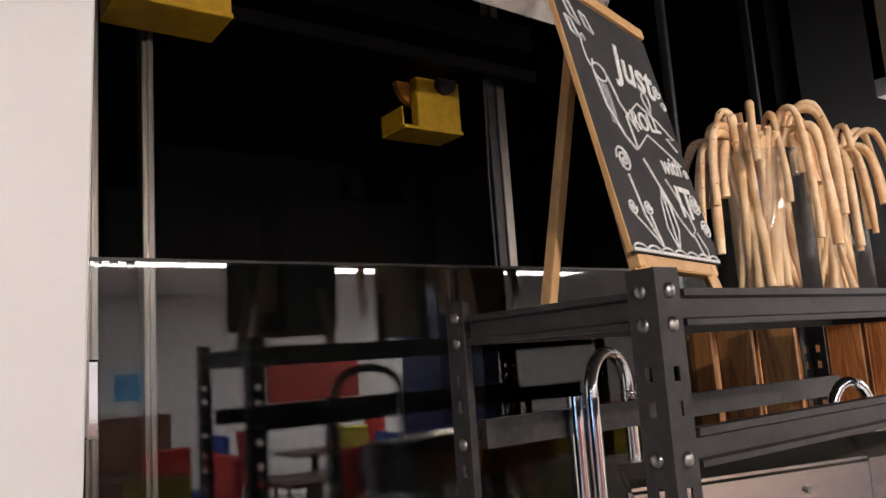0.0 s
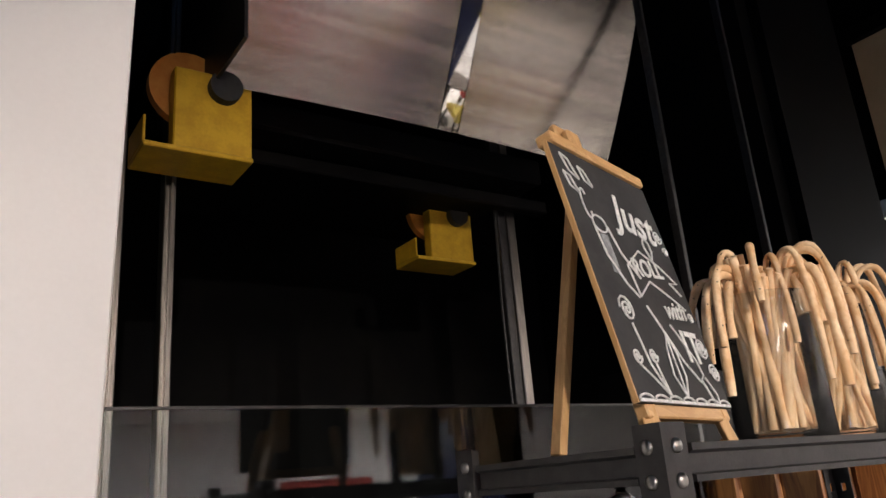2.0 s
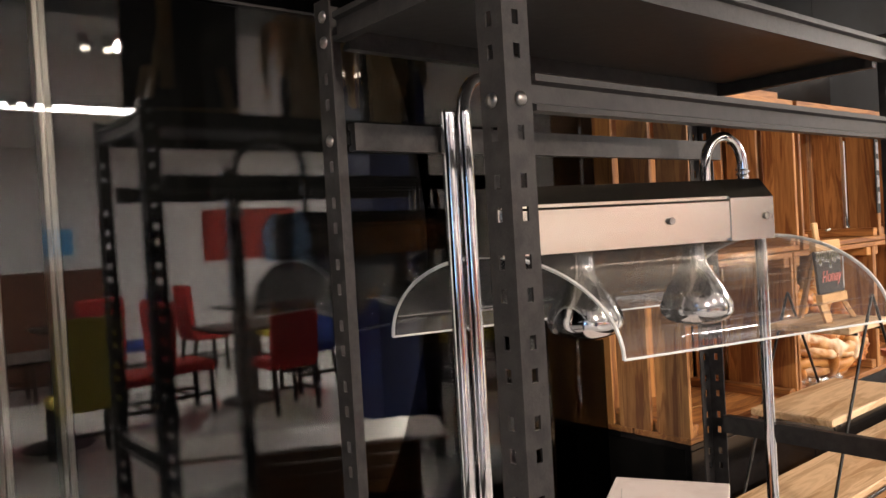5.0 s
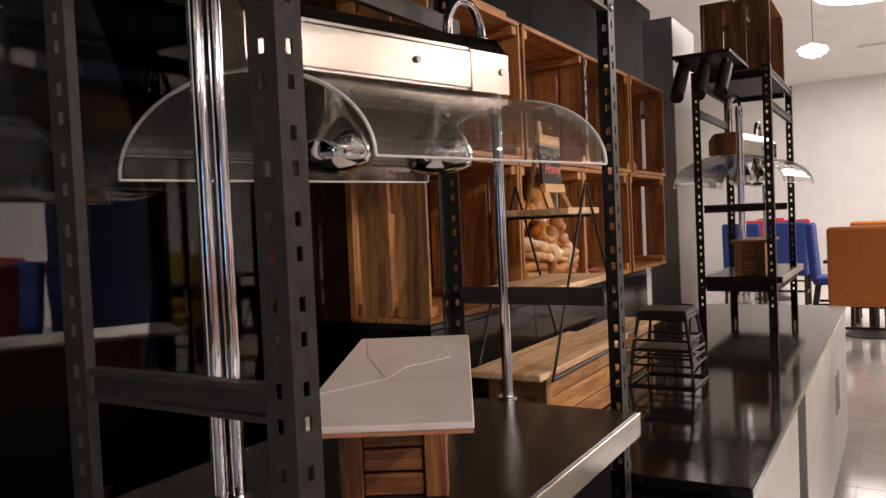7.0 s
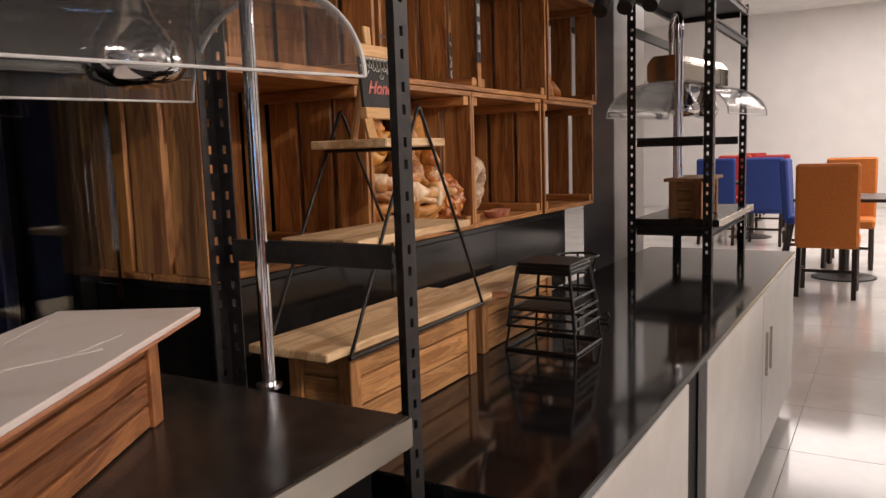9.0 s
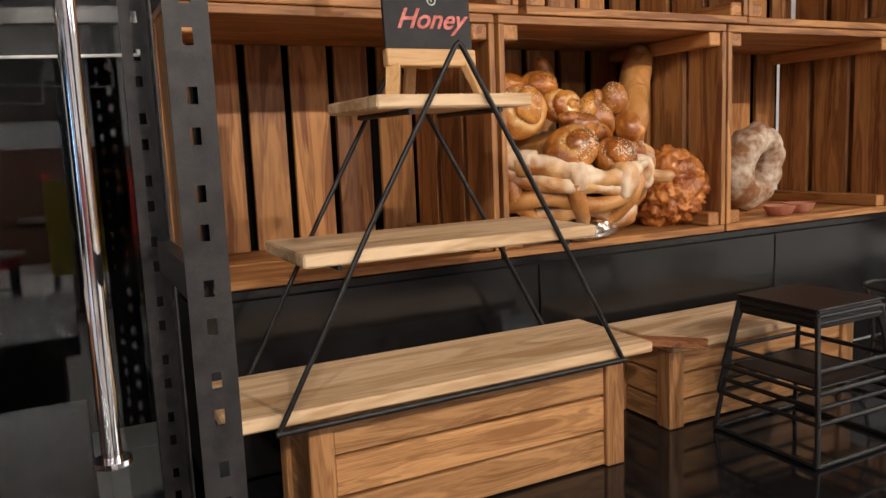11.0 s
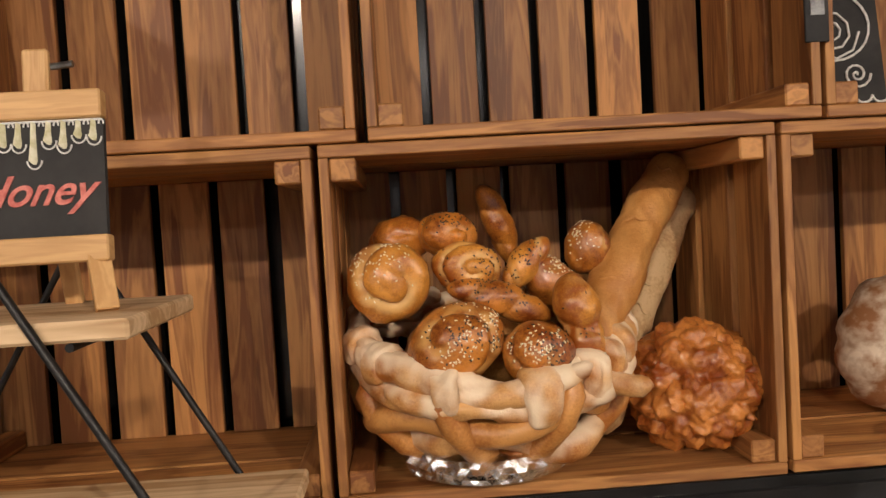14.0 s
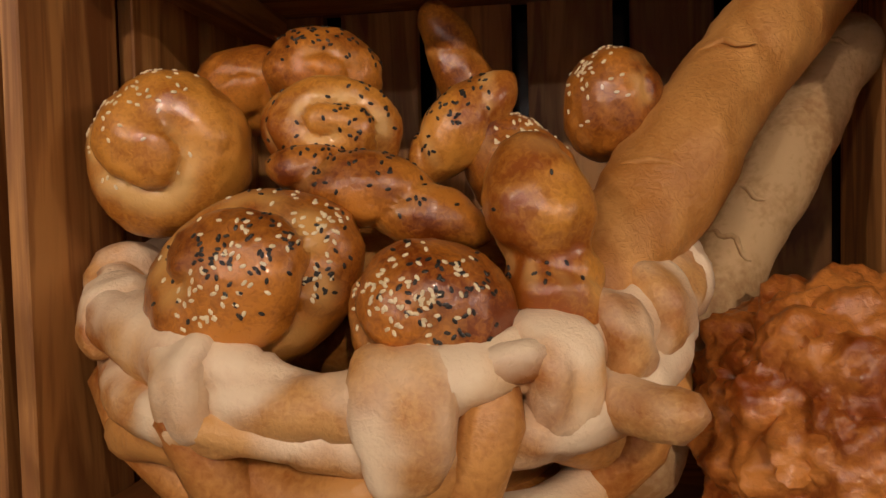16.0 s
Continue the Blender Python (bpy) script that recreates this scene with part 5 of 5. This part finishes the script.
def loaf(p, q, r, mat, seed, label, name="baguette"):
    """A long loaf with blunt ends and slashes."""
    p, q = Vector(p), Vector(q)
    pts, rad = [], []
    for i in range(71):
        u = i / 70
        pts.append(p.lerp(q, u) + Vector((0, 0, 0.012 * math.sin(math.pi * u))))
        rad.append(r * (min(1.0, math.sqrt(max(0.03, 1 - (1 - min(u, 1 - u) / 0.10) ** 2)) if min(u, 1 - u) < 0.10 else 1.0)) * (1 + 0.05 * math.sin(u * 19 + seed)))
    bm = sweep(pts, rad, 36)
    for v in bm.verts:
        axis = (q - p).normalized()
        away = (v.co - p) - axis * (v.co - p).dot(axis)
        v.co += away.normalized() * (0.0035 * noise.noise(v.co * 24 + Vector((seed, 0, 0))) + 0.0016 * noise.noise(v.co * 75))
    ob = tagged(new(name, finish(name, bm, mat, True)), label, "baguette", "breads in the basket")
    ax = (q - p).normalized()
    rnd = random.Random(seed)
    for k in range(6):
        u = 0.30 + 0.11 * k + rnd.uniform(-0.04, 0.04)
        span, slant = rnd.uniform(0.35, 0.85), rnd.uniform(-0.014, 0.02)
        c = p.lerp(q, u) + Vector((0, 0, 0.012 * math.sin(math.pi * u)))
        face = Vector((-0.35 + rnd.uniform(-0.2, 0.2), -0.85, 0.15 + rnd.uniform(-0.3, 0.3)))
        face = (face - ax * face.dot(ax)).normalized()
        side = ax.cross(face)
        pts = [c + face * math.cos(a) * r * 0.985 + side * math.sin(a) * r * 0.985 + ax * (slant * a + 0.009 * noise.noise(Vector((k * 3.7, a * 2.5, seed)))) for a in (-span + 0.2 * span * i for i in range(11))]
        part("crust_slash", sweep(pts, [0.0005 + 0.0016 * math.sin(math.pi * i / 10) for i in range(11)], 6), mat, ob, "", True)
    return ob


loaf((1.795, 0.480, 1.170), (1.976, 0.65, 1.405), 0.0305, M_BAGUETTE, 1, "golden baguette leaning out of the basket")
loaf((1.822, 0.545, 1.062), (2.004, 0.690, 1.368), 0.026, M_BAGUETTE_PALE, 2, "pale floured baguette leaning in the crate corner")
bread("spiked_loaf", lumpy((0.084, 0.077, 0.082), 12, 0.05, 2.0, 6, 0.31), M_SPIKY, 1.946, 0.535, 1.119, (0, 0, 0), "round dark loaf with snipped spikes", [], "loaf", "")
# third crate: ring loaf and clay bowls
bm = sweep([(0.060 * math.cos(a), 0, 0.060 * math.sin(a)) for a in (6.283 * i / 40 for i in range(41))], 0.036, 16)
for v in bm.verts:
    a = math.atan2(v.co.z, v.co.x)
    v.co += v.co.normalized() * (0.006 * abs(math.sin(5 * a)) + 0.006 * noise.noise(v.co * 40))
bread("ring_loaf", bm, M_SUGAR, 2.265, 0.60, 1.145, (10, 0, 12), "floured ring-shaped loaf standing in the crate", [], "loaf", "")
for x, y in ((2.225, 0.49), (2.30, 0.50)):
    solid("clay_bowl", lathe([(0.018, 0), (0.024, 0.002), (0.034, 0.022), (0.031, 0.022), (0.02, 0.006), (0.002, 0.005)], 28), M_CLAYBOWL, "small pink clay bowl on the crate floor", "bowl", "", "clay bowls", True, (x, y, 1.0423))
bread("braided_loaf", twist(0.2, 0.022, 1.0, 0.1), M_BUN, 2.40, 0.70, 1.142, (0, 88, 0), "plaited loaf standing at the crate's end", [], "loaf", "")
# second row: chalk sign, wicker loaves
sg = thing("chalk_sign", 2.20, 0.62, 1.4502, "small framed blackboard with chalk swirls standing in a crate", "chalk sign")
part("board", moved(box(-0.07, 0.07, 0, 0.006, 0.004, 0.20), pose(0, 0, 0, -8)), M_CHALKBOARD, sg)
part("chalk_drawing", moved(strokes([spiral(0, 0.12, 0.04, 3), spiral(0.03, 0.06, 0.02, 2), arc(0, 0.13, 0.055, 0.05, 0, 360, 24)] + [arc(-0.06 + k * 0.024, 0.03, 0.012, 0.01, 180, 360, 6) for k in range(6)], 0.0018, -0.002), pose(0, 0, 0, -8)), M_CHALK, sg)
for k in range(3):
    bread("wicker_loaf", twist(0.24, 0.04, k, 0.1), M_DOUGH_DARK, 2.84, 0.56 + 0.03 * k, 1.482 + 0.05 * k, (0, 4 - 5 * k, 5 * k), "brown plaited loaf lying in the crate", [], "loaf", "plaited loaves")
wb = thing("wall_sign", 2.06, 0.449, 1.52, "narrow dark sign with white bars standing against the crates", "sign")
part("plate", box(0.0, 0.028, 0.0, 0.004, 0, 0.3, 0.001), M_CHALKBOARD, wb)
for k in range(5):
    part("white_bar", box(0.006, 0.022, -0.0015, -0.0002, 0.03 + k * 0.052, 0.066 + k * 0.052), M_CHALKGREY, wb)


# ---- cylinder spots on the second rack ----
def cylinder_spot(x, y, z, tx, ty, tz):
    s = thing("clamp_spot", x, y, z, "black cylinder spotlight clamped under the rack's top shelf", "spotlight", "clamp spots")
    d = (Vector((tx, ty, tz)) - Vector((x, y, z))).normalized()
    part("clamp", box(-0.018, 0.018, -0.012, 0.012, 0.0, 0.0402, 0.002), M_RACK, s)
    b = part("body", bar(-d * 0.02, d * 0.20, 0.027, 24), M_RACK, s, "", True)
    part("lens", bar(d * 0.2001, d * 0.2015, 0.020, 20), M_RUBBER, b)


for y in (0.12, 0.20, 0.28):
    cylinder_spot(2.80 + 0.4 * (0.28 - y), y, 1.86, 2.35, y - 0.02, 1.46)
solid("spot_rail", box(2.74, 3.20, 0.08, 0.31, 1.9005, 1.914, 0.002), M_RACK, "black rail carrying the clamp spots", "rail")
# goods on the second rack
plank_box(3.16, 0.03, 0.9600, 0.34, 0.13, 0.15, 4, "brown plank box on the second rack", M_BOX_X, M_BOX_Z, M_BOX_Y)
solid("box_lid", box(3.14, 3.53, 0.015, 0.175, 1.1105, 1.124, 0.002), M_BOX_X, "brown lid board on the plank box", "board")
copy_thing(first, pose(3.45, 0.02, 1.8805))
ss = thing("shelf_slab", 3.5, 0.13, 0.9301, "dark slab with a steel edge lying on the second rack's shelf", "counter slab")
part("slab", box(-0.36, 0.50, -0.17, 0.17, 0, 0.029, 0.002), M_STONE, ss)
part("steel_edge", box(-0.36, 0.50, -0.174, -0.1705, 0.0, 0.028, 0.001), M_STEEL, ss)


# ---- dining furniture ----
def dining_chair(x, y, rz, mat, label):
    c = thing("dining_chair", x, y, 0, label, "chair", "dining chairs", rz)
    part("seat", box(-0.23, 0.23, -0.23, 0.23, 0.40, 0.49, 0.02), mat, c)
    part("backrest", moved(box(-0.23, 0.23, -0.04, 0.04, 0.0, 0.64, 0.02), pose(0, 0.215, 0.44, -4)), mat, c)
    for sx in (-1, 1):
        for sy in (-1, 1):
            part("leg", beam((sx * 0.2, sy * 0.19, 0.40), (sx * 0.205, sy * (0.2 if sy < 0 else 0.25), 0), 0.036, 0.036, 0.003), M_DARKWOOD, c)
        part("stretcher", box(sx * 0.2 - 0.01, sx * 0.2 + 0.01, -0.17, 0.2, 0.17, 0.2), M_DARKWOOD, c)
    part("stretcher", box(-0.19, 0.19, -0.01, 0.01, 0.172, 0.198), M_DARKWOOD, c)
    return c


def dining_table(x, y, w, d):
    t = thing("dining_table", x, y, 0, "dark square table on a round pedestal base", "table", "dining tables")
    part("tabletop", box(-w / 2, w / 2, -d / 2, d / 2, 0.72, 0.75, 0.004), M_DARKWOOD, t)
    part("pedestal", bar((0, 0, 0.02), (0, 0, 0.72), 0.045, 20), M_DARKWOOD, t)
    part("base", lathe([(0.27, 0), (0.27, 0.012), (0.2, 0.03), (0.05, 0.05), (0.01, 0.05)], 36), M_RACK, t)
    for sx in (-1, 1):
        part("place_mat", box(sx * 0.2 - 0.12, sx * 0.2 + 0.12, -0.15, 0.15, 0.7505, 0.754), M_DARKART, t)
    return t


ORL, BLL, RDL, OLL = ("orange upholstered dining chair with dark legs", "blue upholstered dining chair with dark legs", "red upholstered dining chair with dark legs", "olive-yellow upholstered dining chair with dark legs")
dining_table(7.85, -0.27, 0.8, 0.8)
dining_chair(6.97, -0.19, 90, M_ORANGE, ORL)
dining_chair(8.55, -0.27, -90, M_ORANGE, ORL)
dining_chair(8.9, 0.10, 0, M_BLUE, BLL)
dining_table(13.2, -2.0, 0.8, 0.8)
dining_chair(13.2, -1.12, 0, M_ORANGE, ORL)
dining_chair(12.5, -2.25, 90, M_BLUE, BLL)
dining_table(10.9, 1.0, 0.8, 0.8)
dining_chair(10.15, 0.72, 90, M_BLUE, BLL)
dining_chair(10.15, 1.26, 90, M_BLUE, BLL)
dining_chair(11.65, 0.86, -90, M_RED, RDL)
dining_chair(11.65, 1.38, -90, M_RED, RDL)
dining_chair(12.6, 1.45, 90, M_ORANGE, ORL)
dining_table(13.35, 1.45, 0.8, 0.8)
dining_chair(14.1, 1.5, -90, M_RED, RDL)
dining_chair(6.3, 2.75, 60, M_BLUE, BLL)
dining_table(7.1, 3.2, 0.8, 0.8)
# tables seen back over the guest side
for x, y, c in ((0.9, -4.9, 0), (2.7, -5.2, 1), (-1.2, -5.0, 2), (4.6, -4.8, 0), (1.6, -7.2, 1), (3.8, -7.4, 0), (-0.8, -7.3, 1), (6.4, -5.4, 2)):
    dining_table(x, y, 0.8, 0.8)
    a, b = ((M_RED, RDL), (M_OLIVE, OLL)), ((M_RED, RDL), (M_BLUE, BLL))
    dining_chair(x - 0.65, y, 90, *a[0 if c < 2 else 1])
    dining_chair(x + 0.65, y, -90, *b[0 if c != 1 else 1])
    dining_chair(x + 0.05, y + 0.66, 0, *a[1 if c != 1 else 0])
for x, y in ((3.3, -3.6), (-0.9, -3.72)):
    solid("column", box(x - 0.3, x + 0.3, y - 0.3, y + 0.3, 0, 2.925, 0.01), M_BLUECOL, "square dark blue painted column", "column", "", "blue columns")
solid("partition", box(-3.2, 2.2, -8.2, -8.1, 0, 1.35, 0.01), M_BROWN, "brown veneered low partition behind the tables", "partition")
solid("sideboard", box(-6.2, -4.6, -3.4, -2.9, 0, 0.95, 0.01), M_BROWN, "brown veneered sideboard along the dark wall", "sideboard")
for x, z, w, h, m, lab in ((-2.4, 1.9, 1.5, 0.5, M_DARKART, "dark framed print on the wall"), (0.6, 1.95, 1.2, 0.5, M_DARKART, "dark framed print on the wall"), (1.9, 1.7, 0.35, 0.35, M_BLUEART, "small blue print on the wall"), (4.6, 1.7, 1.5, 0.75, M_REDART, "red canvas on the wall"), (7.4, 1.8, 1.3, 0.8, M_YPANEL, "yellow canvas on the wall")):
    solid("picture", box(x - w / 2, x + w / 2, -8.998, -8.96, z - h / 2, z + h / 2, 0.004), m, lab, "picture", "", "wall pictures")
yp = thing("lattice_panel", 16.19, -1.45, 1.65, "yellow pierced lattice panel on the white wall", "wall panel")
part("panel", box(-0.03, -0.015, -1.2, 0, 0, 1.6), M_YPANEL, yp)
for j in range(9):
    for k in range(12):
        part("lattice_bar", box(-0.055, -0.031, -1.17 + j * 0.13, -1.09 + j * 0.13, 0.03 + k * 0.13, 0.09 + k * 0.13), M_YPANEL, yp)
# glass shutters of a lit window, far behind
solid("lit_window", box(-7.99, -7.95, -7.0, -5.4, 0.6, 2.3), glow("window_daylight", (0.35, 0.6, 1.0), 2.2), "bluish lit window at the end of the room", "window")
# ceiling fittings
for x in (-3.2, -0.6, 1.0, 2.9, 5.0):
    for y in (-3.3, -5.6):
        f = thing("track_spots", x, y, 2.925, "cluster of three small white track spots", "spotlight", "track spots")
        for k in (-1, 0, 1):
            b = part("spot_head", bar((k * 0.14, 0, 0.0), (k * 0.14, 0.05, -0.09), 0.035, 16), M_WHITE, f)
            part("lamp_face", bar((k * 0.14, 0.0502, -0.0903), (k * 0.14, 0.052, -0.0935), 0.028, 16), M_LIT, b)
rl = thing("ring_light", 9.6, -0.25, 3.695, "round glowing ceiling light", "ceiling light")
part("diffuser", lathe([(0.02, -0.02), (0.5, -0.02), (0.55, -0.005), (0.55, 0.0), (0.02, 0.0)], 40), M_LITWHITE, rl)
ch = thing("shell_lamp", 8.2, 0.226, 2.85, "cloud of glass shells hanging as a lamp", "pendant lamp")
part("cord", bar((0, 0, 0.03), (0, 0, 0.85), 0.004, 6), M_RUBBER, ch)
part("glass_shells", lumpy((0.22, 0.12, 0.05), 3, 0.5, 4.0, 4), M_LITWHITE, ch)
tr = thing("ceiling_track", 13.0, -2.5, 3.66, "thin white lighting track along the dining ceiling", "track")
part("track_bar", box(-0.02, 0.02, -2.5, 2.5, 0, 0.035), M_WHITE, tr)
for k in range(4):
    part("track_head", bar((0, -2 + k * 1.2, 0), (-0.1, -2 + k * 1.2, -0.12), 0.04, 14), M_WHITE, tr)
for k in range(9):
    a = k * 2.399
    s = thing("blue_chandelier", -1.5 + 1.1 * (k % 3) * 1.6, -1.8 + 1.5 * (k // 3), 6.6 - 0.2 * (k % 2), "cluster of small blue lights high in the atrium", "chandelier", "atrium chandeliers")
    for j in range(9):
        part("blue_lamp", lumpy((0.035, 0.035, 0.02), j, 0.0, 1, 1), M_LITBLUE, s)
        s.children[-1].location = (0.28 * math.cos(j * 2.4) * (j / 9), 0.28 * math.sin(j * 2.4) * (j / 9), 0.05 * (j % 3))
    part("cord", bar((0, 0, 0.1), (0, 0, 7.2 - s.location.z), 0.004, 6), M_RUBBER, s)
# floor tiles near the walk, each its own piece
for i in range(2, 25):
    for j in range(-7, 3):
        t = new("tile", me_tile)
        t.location = (i * 0.6, j * 0.6, 0)
        t.parent = FLOOR
